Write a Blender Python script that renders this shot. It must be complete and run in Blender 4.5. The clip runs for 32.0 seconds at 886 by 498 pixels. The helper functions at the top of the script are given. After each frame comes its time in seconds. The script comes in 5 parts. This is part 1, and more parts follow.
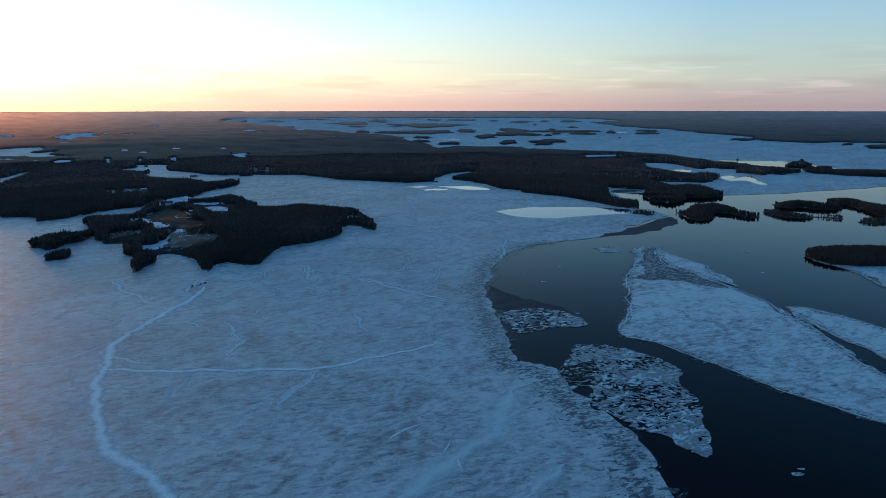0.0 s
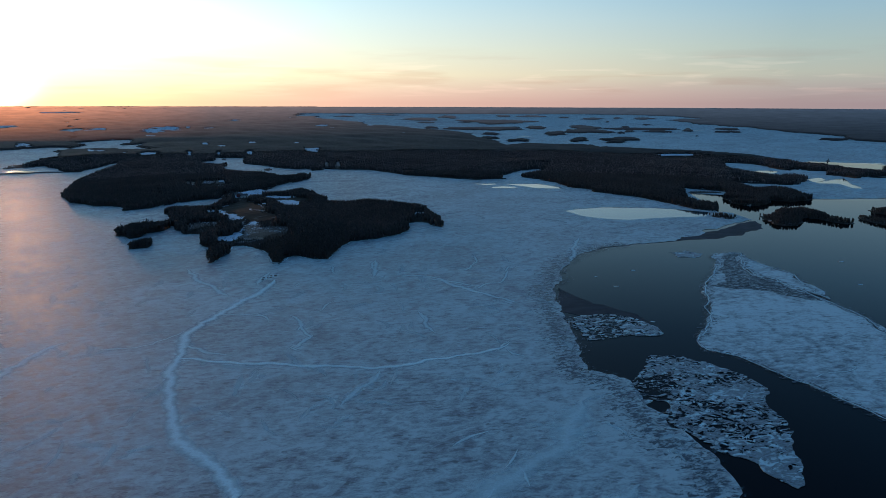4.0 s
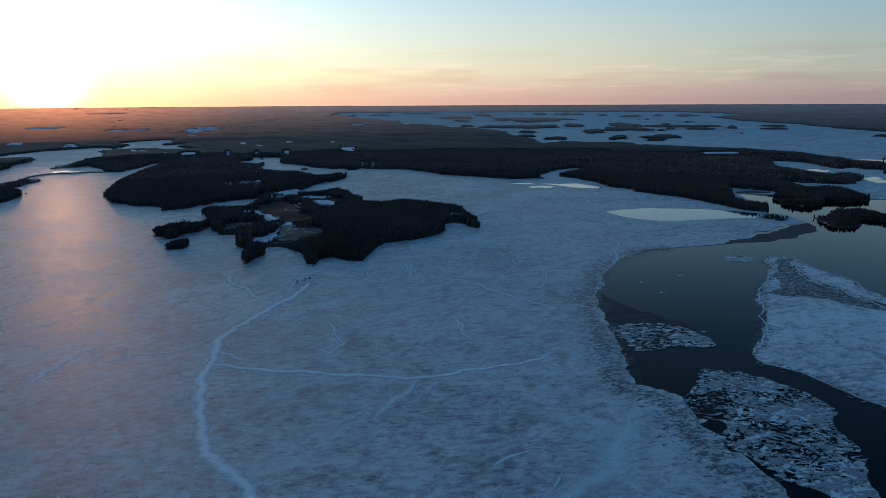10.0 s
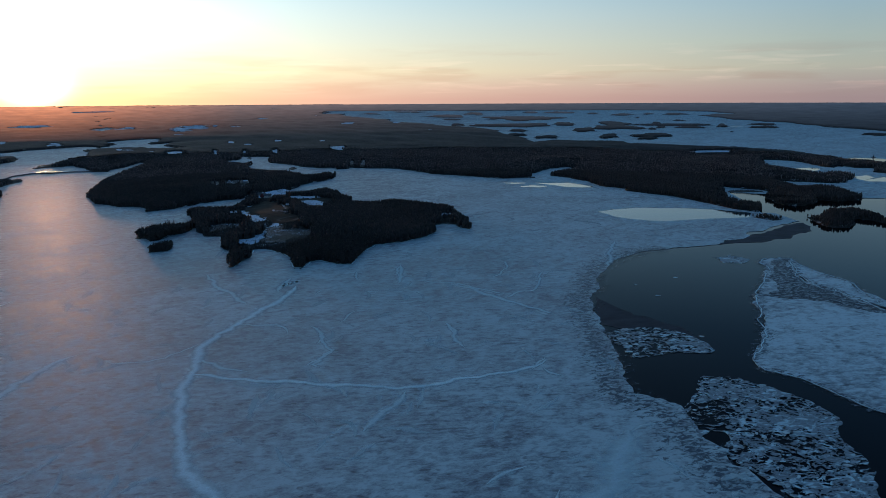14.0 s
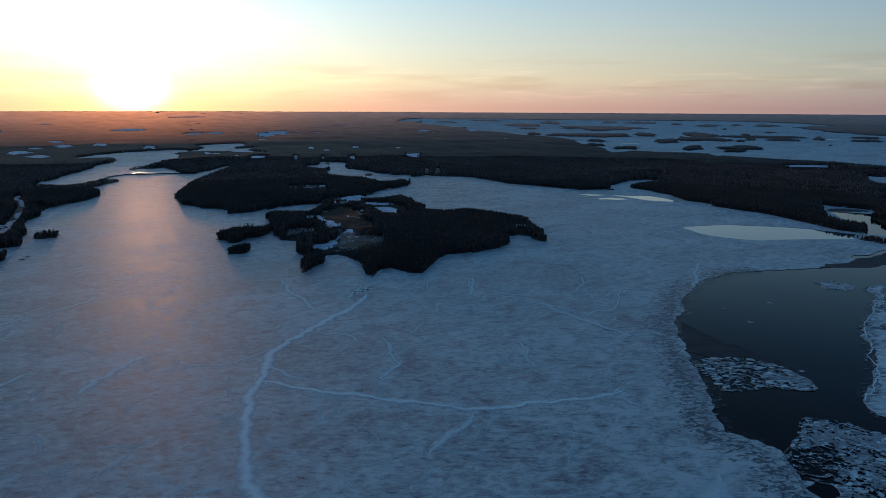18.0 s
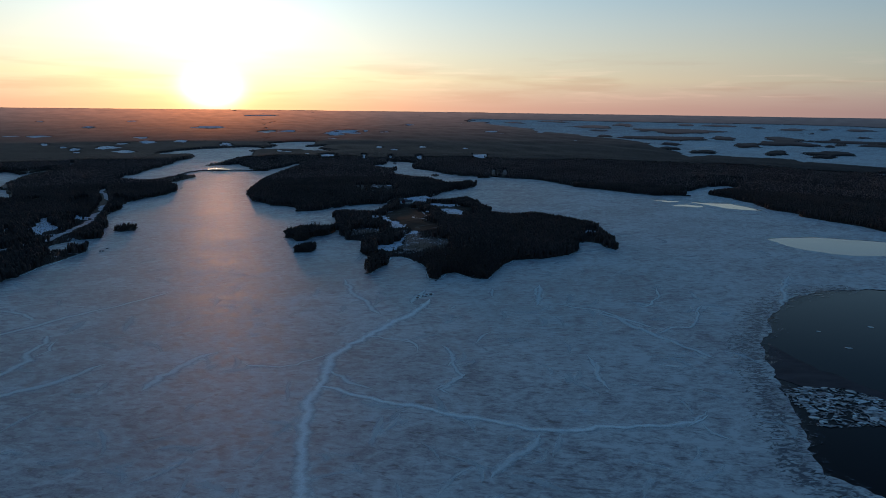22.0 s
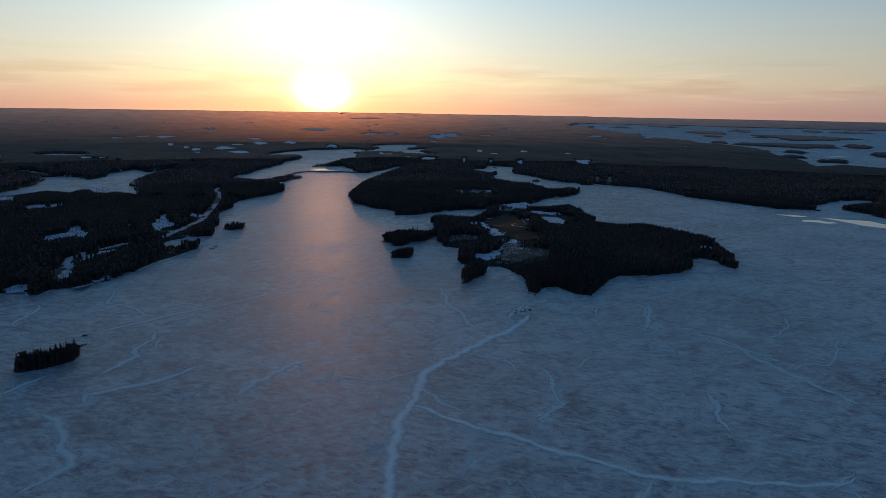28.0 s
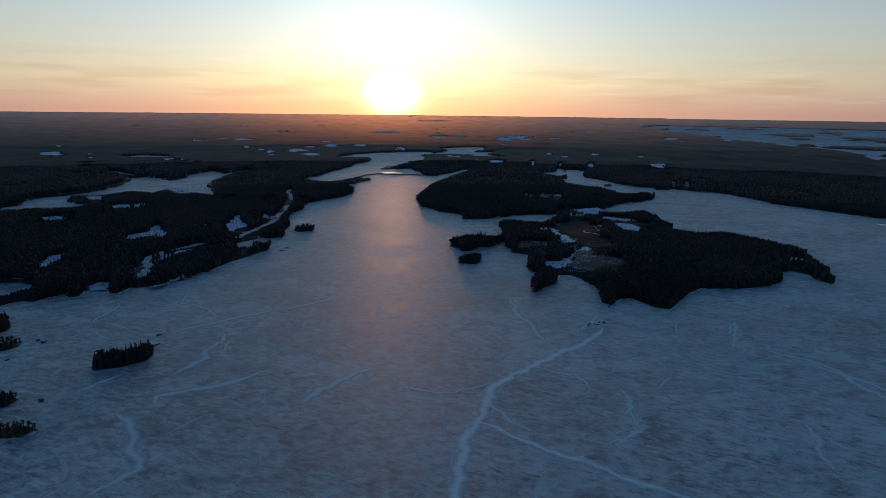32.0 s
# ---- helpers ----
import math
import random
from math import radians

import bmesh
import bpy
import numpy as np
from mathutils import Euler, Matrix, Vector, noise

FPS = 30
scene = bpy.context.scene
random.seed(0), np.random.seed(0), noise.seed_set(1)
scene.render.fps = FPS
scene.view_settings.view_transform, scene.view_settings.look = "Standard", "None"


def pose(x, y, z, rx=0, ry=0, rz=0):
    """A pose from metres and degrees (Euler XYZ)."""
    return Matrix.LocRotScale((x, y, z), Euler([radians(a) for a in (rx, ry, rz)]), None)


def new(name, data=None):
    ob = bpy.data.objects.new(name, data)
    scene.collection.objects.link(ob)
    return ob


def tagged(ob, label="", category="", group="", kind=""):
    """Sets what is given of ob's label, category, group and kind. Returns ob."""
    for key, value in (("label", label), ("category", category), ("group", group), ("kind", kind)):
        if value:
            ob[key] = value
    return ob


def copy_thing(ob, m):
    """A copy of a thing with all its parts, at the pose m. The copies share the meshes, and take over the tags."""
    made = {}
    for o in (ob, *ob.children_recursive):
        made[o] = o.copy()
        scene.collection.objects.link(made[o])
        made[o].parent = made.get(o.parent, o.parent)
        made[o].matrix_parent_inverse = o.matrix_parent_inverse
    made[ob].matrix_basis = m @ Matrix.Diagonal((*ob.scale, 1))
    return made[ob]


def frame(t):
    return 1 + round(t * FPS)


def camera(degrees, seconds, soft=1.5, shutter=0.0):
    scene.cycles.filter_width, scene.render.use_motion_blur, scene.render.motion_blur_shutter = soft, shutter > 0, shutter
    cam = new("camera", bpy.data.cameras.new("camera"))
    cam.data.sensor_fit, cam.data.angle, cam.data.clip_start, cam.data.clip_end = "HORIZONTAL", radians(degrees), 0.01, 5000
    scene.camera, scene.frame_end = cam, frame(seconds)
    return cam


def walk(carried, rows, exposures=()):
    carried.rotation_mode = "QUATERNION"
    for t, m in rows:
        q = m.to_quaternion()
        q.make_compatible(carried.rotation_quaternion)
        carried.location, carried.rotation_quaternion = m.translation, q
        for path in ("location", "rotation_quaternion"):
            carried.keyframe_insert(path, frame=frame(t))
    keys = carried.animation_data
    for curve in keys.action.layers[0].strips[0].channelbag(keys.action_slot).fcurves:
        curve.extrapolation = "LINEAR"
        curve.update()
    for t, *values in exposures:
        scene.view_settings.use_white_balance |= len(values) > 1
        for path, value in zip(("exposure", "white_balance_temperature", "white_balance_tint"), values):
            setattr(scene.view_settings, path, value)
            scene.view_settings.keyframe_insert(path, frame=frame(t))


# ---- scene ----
# Lake country at sunset: the camera flies over the ice, 200 m up.
cam = camera(71.91, 32.0, soft=0.8)
PATH = [
    (0.0, 0.00, 0.00, 200.00, 0.000, -13.120, -0.066),
    (0.5, -0.68, 1.58, 199.93, 1.056, -13.167, 0.052),
    (1.0, -1.34, 3.05, 199.87, 2.021, -13.208, 0.051),
    (1.5, -2.02, 4.55, 200.00, 2.896, -13.286, 0.202),
    (2.0, -2.65, 6.10, 200.18, 3.675, -13.333, 0.251),
    (2.5, -3.17, 7.73, 200.33, 4.394, -13.382, 0.214),
    (3.0, -3.55, 9.42, 200.41, 5.043, -13.418, 0.125),
    (3.5, -3.89, 11.12, 200.48, 5.675, -13.448, 0.147),
    (5.5, -5.42, 18.06, 200.43, 7.483, -13.532, -0.016),
    (6.0, -5.83, 19.88, 200.41, 7.844, -13.540, -0.088),
    (6.5, -6.34, 21.82, 200.36, 8.142, -13.561, -0.074),
    (7.0, -6.84, 23.76, 200.32, 8.430, -13.571, -0.080),
    (7.5, -7.32, 25.73, 200.29, 8.663, -13.580, -0.110),
    (8.0, -7.77, 27.69, 200.35, 8.899, -13.590, -0.173),
    (8.5, -8.14, 29.58, 200.47, 9.117, -13.608, -0.232),
    (9.0, -8.46, 31.32, 200.62, 9.295, -13.621, -0.268),
    (9.5, -8.95, 32.86, 200.58, 9.445, -13.624, -0.307),
    (10.0, -9.58, 34.43, 200.51, 9.571, -13.618, -0.320),
    (10.5, -10.31, 36.19, 200.47, 9.805, -13.592, -0.322),
    (11.0, -10.82, 38.03, 200.45, 10.077, -13.591, -0.297),
    (11.5, -11.12, 40.05, 200.47, 10.336, -13.618, -0.376),
    (12.0, -11.28, 42.18, 200.37, 10.385, -13.808, -0.403),
    (12.5, -11.43, 44.61, 200.43, 10.170, -13.895, -0.385),
    (13.0, -11.69, 47.16, 200.53, 9.685, -13.926, -0.363),
    (13.5, -12.15, 49.69, 200.51, 9.148, -13.882, -0.348),
    (15.5, -14.48, 59.42, 200.68, 7.978, -13.297, -0.163),
    (16.0, -15.22, 61.65, 200.64, 10.192, -13.231, -0.104),
    (16.5, -16.05, 63.84, 200.61, 13.176, -13.163, 0.015),
    (17.0, -16.92, 65.96, 200.54, 14.300, -13.097, 0.089),
    (17.5, -18.05, 68.25, 200.45, 14.855, -13.044, 0.145),
    (18.0, -19.29, 70.86, 200.43, 15.488, -13.011, 0.229),
    (18.5, -20.57, 73.77, 200.38, 16.286, -13.020, 0.343),
    (19.0, -21.81, 76.72, 200.33, 17.008, -13.026, 0.420),
    (19.5, -22.80, 79.24, 200.23, 17.949, -13.031, 0.524),
    (20.0, -23.78, 81.55, 200.24, 18.792, -13.011, 0.588),
    (20.5, -24.90, 83.86, 200.36, 19.339, -13.000, 0.622),
    (21.0, -26.19, 86.17, 200.51, 19.902, -13.023, 0.638),
    (21.5, -27.58, 88.39, 200.58, 20.606, -13.013, 0.669),
    (22.0, -28.94, 90.60, 200.64, 21.566, -13.019, 0.712),
    (22.5, -30.28, 92.87, 200.74, 22.527, -13.016, 0.768),
    (23.0, -31.59, 95.19, 200.78, 23.425, -13.032, 0.827),
    (23.5, -32.83, 97.49, 200.77, 24.236, -13.014, 0.832),
    (24.0, -34.10, 99.78, 200.83, 25.002, -12.991, 0.828),
    (24.5, -35.51, 102.02, 201.03, 25.845, -13.001, 0.888),
    (25.0, -36.98, 104.19, 201.26, 26.756, -13.027, 0.970),
    (25.5, -38.41, 106.23, 201.38, 27.791, -12.994, 0.937),
    (27.5, -44.03, 113.86, 202.27, 30.460, -12.900, 0.975),
    (28.0, -45.48, 115.73, 202.46, 30.758, -12.861, 0.935),
    (28.5, -46.82, 117.62, 202.43, 31.306, -12.831, 0.827),
    (29.0, -48.23, 119.52, 202.44, 32.288, -12.806, 0.749),
    (29.5, -49.77, 121.46, 202.53, 33.422, -12.784, 0.713),
    (30.0, -51.36, 123.26, 202.61, 34.320, -12.778, 0.703),
    (30.5, -53.11, 125.08, 202.64, 35.191, -12.757, 0.551),
    (31.0, -55.06, 126.90, 202.63, 35.971, -12.747, 0.475),
    (31.5, -57.24, 128.58, 202.68, 36.563, -12.728, 0.512),
    (32.0, -59.56, 130.11, 202.69, 37.028, -12.725, 0.676),
]
walk(cam, [(t, pose(x, y, z, 90 + pitch, 0, yaw) @ pose(0, 0, 0, 0, 0, lean)) for t, x, y, z, yaw, pitch, lean in PATH],
     exposures=[(0.0, 1.20, 5900, 1), (3.0, 0.99, 6000, 2), (8.0, 0.82, 6100, 3), (16.0, 0.69, 6200, 5), (22.0, 0.44, 6350, 8), (28.0, 0.33, 6450, 10), (32.0, 0.30, 6450, 10)])

# ---- sky and sun ----
SUN_AZ, SUN_EL = radians(41.8), radians(3.0)
SUN_DIR = Vector((-math.sin(SUN_AZ) * math.cos(SUN_EL), math.cos(SUN_AZ) * math.cos(SUN_EL), math.sin(SUN_EL)))
GLOW_DIR = Vector((SUN_DIR.x, SUN_DIR.y, math.tan(radians(1.5)))).normalized()


def make_world():
    """A clear sunset: a physical sky under a glow that reddens towards the horizon, with thin streaks of cloud."""
    world = bpy.data.worlds.new("dusk_sky")
    scene.world = world
    world.use_nodes = True
    nt = world.node_tree
    nt.nodes.clear()
    n, l = nt.nodes.new, nt.links.new

    def put(socket, value):
        if isinstance(value, bpy.types.NodeSocket):
            l(value, socket)
        else:
            socket.default_value = value

    def calc(op, a, b=0.0, c=0.0):
        nd = n("ShaderNodeMath")
        nd.operation = op
        for i, v in enumerate((a, b, c)):
            put(nd.inputs[i], v)
        return nd.outputs[0]

    def ramp(fac, *stops):
        nd = n("ShaderNodeValToRGB")
        els = nd.color_ramp.elements
        while len(els) < len(stops):
            els.new(0.5)
        for el, (at, c) in zip(els, stops):
            el.position, el.color = at, (*c, 1)
        put(nd.inputs[0], fac)
        return nd.outputs[0]

    def blend(kind, fac, a, b):
        nd = n("ShaderNodeMix")
        nd.data_type, nd.blend_type, nd.clamp_result = "RGBA", kind, False
        put(nd.inputs[0], fac)
        put(nd.inputs[6], a)
        put(nd.inputs[7], b)
        return nd.outputs[2]

    way = n("ShaderNodeTexCoord").outputs["Generated"]
    sep = n("ShaderNodeSeparateXYZ")
    l(way, sep.inputs[0])
    dot = n("ShaderNodeVectorMath")
    dot.operation = "DOT_PRODUCT"
    l(way, dot.inputs[0])
    dot.inputs[1].default_value = GLOW_DIR
    up = calc("MULTIPLY", calc("ARCSINE", sep.outputs["Z"]), 57.2958)            # height in degrees
    off = calc("MULTIPLY", calc("ARCCOSINE", calc("MINIMUM", dot.outputs["Value"], 1.0)), 57.2958)   # degrees from the sun
    k = calc("DIVIDE", up, 30.0)
    clear = ramp(k, *SKY_CLEAR)
    away = ramp(calc("DIVIDE", off, 180.0), (0.0, (1.2, 1.15, 1.05)), (0.12, (1.0, 1.0, 1.0)), (0.24, (0.80, 0.82, 0.87)), (0.36, (0.50, 0.60, 0.72)), (0.5, (0.44, 0.55, 0.70)), (1.0, (0.42, 0.52, 0.70)))
    clear = blend("MULTIPLY", 1.0, clear, away)
    red = ramp(calc("DIVIDE", up, 10.0), *GLOW_TINT)
    low = calc("POWER", calc("DIVIDE", calc("SUBTRACT", up, 1.3), 1.7), 2.0)
    core = calc("MULTIPLY", calc("POWER", 2.71828, calc("MULTIPLY", calc("ADD", calc("POWER", calc("DIVIDE", off, 1.8), 2.0), low), -1.0)), GLOW_CORE)
    near = calc("MULTIPLY", calc("POWER", 2.71828, calc("DIVIDE", off, -GLOW_NEAR[0])), GLOW_NEAR[1])
    wide = calc("MULTIPLY", calc("POWER", 2.71828, calc("DIVIDE", off, -GLOW_WIDE[0])), GLOW_WIDE[1])
    glow = calc("ADD", near, wide)
    col = blend("ADD", 1.0, clear, blend("MULTIPLY", 1.0, red, glow))
    col = blend("ADD", 1.0, col, blend("MULTIPLY", 1.0, (1.0, 0.86, 0.55, 1), core))
    flat = n("ShaderNodeMapping")
    flat.inputs["Scale"].default_value = (2.2, 2.2, 26.0)
    l(way, flat.inputs["Vector"])
    streak = n("ShaderNodeTexNoise")
    streak.inputs["Scale"].default_value, streak.inputs["Detail"].default_value = 2.6, 5.0
    l(flat.outputs[0], streak.inputs["Vector"])
    band = ramp(calc("DIVIDE", up, 10.0), (0.0, (0, 0, 0)), (0.12, (1, 1, 1)), (0.3, (1, 1, 1)), (0.5, (0, 0, 0)))
    veil = ramp(streak.outputs[0], (0.50, (0, 0, 0)), (0.64, (1, 1, 1)))
    cloud = calc("MULTIPLY", calc("MULTIPLY", band, veil), 0.45)
    col = blend("MULTIPLY", cloud, col, (0.84, 0.70, 0.70, 1))
    shift = n("ShaderNodeMapping")
    shift.inputs["Location"].default_value, shift.inputs["Rotation"].default_value = (3.1, 1.7, 0.4), (radians(2.0), radians(2.5), 0)
    l(flat.outputs[0], shift.inputs["Vector"])
    lit = n("ShaderNodeTexNoise")
    lit.inputs["Scale"].default_value, lit.inputs["Detail"].default_value, lit.inputs["Distortion"].default_value = 3.4, 6.0, 0.6
    l(shift.outputs[0], lit.inputs["Vector"])
    wisp = calc("MULTIPLY", calc("MULTIPLY", band, ramp(lit.outputs[0], (0.56, (0, 0, 0)), (0.70, (1, 1, 1)))), 0.7)
    col = blend("ADD", wisp, col, (0.085, 0.05, 0.04, 1))
    air = n("ShaderNodeTexSky")
    air.sky_type, air.sun_disc = "NISHITA", False
    air.sun_elevation, air.sun_rotation = SUN_EL, -SUN_AZ
    air.altitude, air.air_density, air.dust_density, air.ozone_density = 200, 1.0, 0.3, 2.0
    one, two, both, out = n("ShaderNodeBackground"), n("ShaderNodeBackground"), n("ShaderNodeAddShader"), n("ShaderNodeOutputWorld")
    l(air.outputs[0], one.inputs[0])
    one.inputs[1].default_value = 0.01
    l(col, two.inputs[0])
    two.inputs[1].default_value = SKY_POWER
    l(one.outputs[0], both.inputs[0])
    l(two.outputs[0], both.inputs[1])
    l(both.outputs[0], out.inputs[0])


SKY_POWER = 1.0
SKY_CLEAR = ((0.0, (0.36, 0.225, 0.21)), (0.03, (0.41, 0.275, 0.24)), (0.08, (0.47, 0.38, 0.285)), (0.15, (0.42, 0.40, 0.32)), (0.23, (0.34, 0.385, 0.37)), (0.32, (0.24, 0.345, 0.395)), (0.45, (0.145, 0.275, 0.38)), (0.65, (0.052, 0.15, 0.265)), (1.0, (0.036, 0.105, 0.205)))
GLOW_TINT = ((0.0, (1.0, 0.45, 0.10)), (0.10, (1.0, 0.62, 0.20)), (0.25, (1.0, 0.82, 0.36)), (0.5, (1.0, 0.95, 0.80)), (1.0, (1.0, 1.0, 0.98)))
GLOW_CORE, GLOW_NEAR, GLOW_WIDE = 3.0, (9.0, 0.56), (26.0, 0.26)
make_world()
sun_data = bpy.data.lights.new("sun", "SUN")
sun_data.energy, sun_data.angle, sun_data.color = 0.48, radians(2.2), (1.0, 0.46, 0.24)
sun = new("sun", sun_data)
sun.rotation_mode = "QUATERNION"
sun.rotation_quaternion = SUN_DIR.to_track_quat("Z", "Y")
tagged(sun, kind="structure")


# ---- materials ----
class Nodes:
    """A node material in short strokes."""

    def __init__(self, name):
        self.mat = bpy.data.materials.new(name)
        self.mat.use_nodes = True
        self.nt = self.mat.node_tree
        self.bsdf = self.nt.nodes["Principled BSDF"]
        self.out = self.nt.nodes["Material Output"]
        self.pos = self.add("ShaderNodeNewGeometry").outputs["Position"]

    def add(self, kind, **inputs):
        nd = self.nt.nodes.new(kind)
        for key, value in inputs.items():
            self.put(nd.inputs[key.replace("_", " ")], value)
        return nd

    def put(self, socket, value):
        if isinstance(value, bpy.types.NodeSocket):
            self.nt.links.new(value, socket)
        else:
            socket.default_value = value

    def grid(self, turn=0.0, scale=(1, 1, 1)):
        """World position turned by degrees about z, then scaled."""
        a = self.add("ShaderNodeMapping", Vector=self.pos, Rotation=(0, 0, radians(-turn)))
        return self.add("ShaderNodeMapping", Vector=a.outputs[0], Scale=scale).outputs[0]

    def noise(self, vec, scale, detail=4.0, rough=0.55, distortion=0.0):
        return self.add("ShaderNodeTexNoise", Vector=vec, Scale=scale, Detail=detail, Roughness=rough, Distortion=distortion).outputs["Fac"]

    def ramp(self, fac, *stops):
        nd = self.add("ShaderNodeValToRGB", Fac=fac)
        els = nd.color_ramp.elements
        while len(els) < len(stops):
            els.new(0.5)
        for el, (at, col) in zip(els, stops):
            el.position = at
            el.color = (*col, 1) if len(col) == 3 else col
        return nd.outputs["Color"]

    def step(self, fac, lo, hi, a=0.0, b=1.0):
        return self.add("ShaderNodeMapRange", Value=fac, From_Min=lo, From_Max=hi, To_Min=a, To_Max=b).outputs["Result"]

    def math(self, op, a, b=0.5):
        nd = self.nt.nodes.new("ShaderNodeMath")
        nd.operation = op
        self.put(nd.inputs[0], a)
        self.put(nd.inputs[1], b)
        return nd.outputs[0]

    def mix(self, fac, a, b):
        nd = self.nt.nodes.new("ShaderNodeMix")
        nd.data_type = "RGBA"
        self.put(nd.inputs[0], fac)
        self.put(nd.inputs[6], a if isinstance(a, bpy.types.NodeSocket) else (*a, 1))
        self.put(nd.inputs[7], b if isinstance(b, bpy.types.NodeSocket) else (*b, 1))
        return nd.outputs[2]

    def bump(self, height, strength, distance):
        return self.add("ShaderNodeBump", Height=height, Strength=strength, Distance=distance).outputs["Normal"]

    def set(self, **inputs):
        for key, value in inputs.items():
            if isinstance(value, tuple) and len(value) == 3:
                value = (*value, 1)
            self.put(self.bsdf.inputs[key.replace("_", " ")], value)
        return self

    def fade(self, alpha):
        clear = self.add("ShaderNodeBsdfTransparent")
        m = self.nt.nodes.new("ShaderNodeMixShader")
        self.put(m.inputs[0], alpha)
        self.put(m.inputs[1], clear.outputs[0])
        self.put(m.inputs[2], self.bsdf.outputs[0])
        self.put(self.out.inputs["Surface"], m.outputs[0])
        return self


STREAK = 24.0          # the way the wind has combed the snow, degrees from +x


def ice_colour(k, snow, bare, lo, hi):
    """Bare grey ice under wind-combed snow: wide pale fields, patches, and short dashes."""
    broad = k.noise(k.grid(STREAK, (0.6, 1, 1)), 0.010, 3, 0.5)
    patch = k.noise(k.grid(STREAK + 25, (0.7, 1, 1)), 0.045, 3, 0.55, 1.4)
    dash = k.noise(k.grid(STREAK - 6, (0.52, 1, 1)), 0.24, 3, 0.55, 0.7)
    fine = k.noise(k.grid(STREAK, (0.6, 1, 1)), 0.9, 3, 0.65)
    east = k.step(k.add("ShaderNodeSeparateXYZ", Vector=k.pos).outputs["X"], -520.0, 60.0, -0.022, 0.026)   # more snow lies towards the lead
    s = k.math("ADD", k.math("ADD", k.math("MULTIPLY", broad, 0.18), k.math("MULTIPLY", patch, 0.28)), east)
    s = k.math("ADD", s, k.math("MULTIPLY", dash, 0.34))
    s = k.math("ADD", s, k.math("MULTIPLY", fine, 0.20))
    holes = k.noise(k.grid(STREAK - 14, (0.34, 1, 1)), 0.30, 2, 0.5, 0.4)
    wet = k.math("MULTIPLY", k.step(holes, 0.585, 0.66), k.step(patch, 0.38, 0.60, 0.75, 0.15))     # short dark scours
    return k.mix(wet, k.mix(k.step(s, lo, hi), bare, snow), tuple(0.42 * v for v in bare)), s


def make_materials():
    m = {}
    k = Nodes("lake_ice")
    col, s = ice_colour(k, (0.43, 0.54, 0.545), (0.150, 0.172, 0.194), 0.42, 0.575)
    m["ice"] = k.set(Base_Color=col, Roughness=k.step(s, 0.4, 0.6, 0.50, 0.66), Specular_IOR_Level=0.5, Normal=k.bump(k.noise(k.grid(STREAK, (0.5, 1, 1)), 0.5, 3), 0.25, 0.4)).mat
    k = Nodes("snowy_floe_ice")
    col, s = ice_colour(k, (0.47, 0.60, 0.615), (0.125, 0.158, 0.18), 0.41, 0.56)
    m["floe"] = k.set(Base_Color=col, Roughness=0.5, Normal=k.bump(k.noise(k.pos, 0.5, 3), 0.25, 0.4)).mat
    k = Nodes("dark_water")
    m["water"] = k.set(Base_Color=(0.0006, 0.0015, 0.003), Roughness=0.05, IOR=1.15, Normal=k.bump(k.noise(k.pos, 0.25, 2), 0.02, 0.3)).mat
    k = Nodes("melt_water")
    m["melt"] = k.set(Base_Color=(0.05, 0.07, 0.08), Roughness=0.03, IOR=1.45).mat
    k = Nodes("rippled_water")
    m["ripple"] = k.set(Base_Color=(0.004, 0.010, 0.016), Roughness=0.3, IOR=1.33, Normal=k.bump(k.noise(k.pos, 0.3, 3), 0.4, 0.5)).mat
    k = Nodes("thin_ice")
    f = k.noise(k.grid(STREAK, (0.4, 1, 1)), 0.1, 4)
    m["thin"] = k.set(Base_Color=k.ramp(f, (0.35, (0.022, 0.026, 0.034)), (0.7, (0.05, 0.055, 0.068))), Roughness=0.6, Specular_IOR_Level=0.06).mat
    for key, thick, soft in (("drift", 0.9, 0.78), ("drift_wide", 0.66, 0.85), ("drift_faint", 0.72, 0.74), ("wisp", 0.42, 0.6)):
        k = Nodes({"drift": "drifted_snow", "drift_wide": "thin_drifted_snow", "drift_faint": "faint_drifted_snow"}.get(key, "blown_snow"))
        uv = k.add("ShaderNodeUVMap").outputs[0]
        sep = k.add("ShaderNodeSeparateXYZ", Vector=uv)
        side = k.math("MULTIPLY", k.math("ABSOLUTE", k.math("SUBTRACT", sep.outputs["X"], 0.5)), 2.0)
        wisp = k.noise(k.grid(STREAK, (0.5, 1, 1)), 0.2, 5, 0.7)
        a = k.math("SUBTRACT", k.math("ADD", wisp, 0.4), side)
        m[key] = k.set(Base_Color=k.mix(k.step(k.noise(k.pos, 0.7, 4, 0.7), 0.35, 0.65), (0.50, 0.66, 0.67), (0.70, 0.88, 0.89)), Roughness=0.6).fade(k.step(a, 0.02, soft, 0.0, thick)).mat
    k = Nodes("broken_slush_ice")
    v = k.grid(STREAK - 20, (0.72, 1, 1))
    cells = k.noise(v, 0.15, 4, 0.6, 1.6)
    net_line = k.math("ABSOLUTE", k.math("SUBTRACT", k.noise(k.grid(STREAK, (0.7, 1, 1)), 0.14, 4, 0.6, 0.8), 0.5))
    net_line = k.step(net_line, 0.0, 0.045, 0.16, 0.0)
    big = k.math("ADD", k.noise(v, 0.022, 3), k.step(k.add("ShaderNodeSeparateXYZ", Vector=k.pos).outputs["X"], 95.0, 150.0, -0.07, 0.085))
    a = k.math("ADD", k.math("ADD", k.math("MULTIPLY", cells, 0.62), k.math("MULTIPLY", big, 0.45)), net_line)
    white = k.noise(k.grid(STREAK, (0.55, 1, 1)), 0.19, 4, 0.6, 1.2)
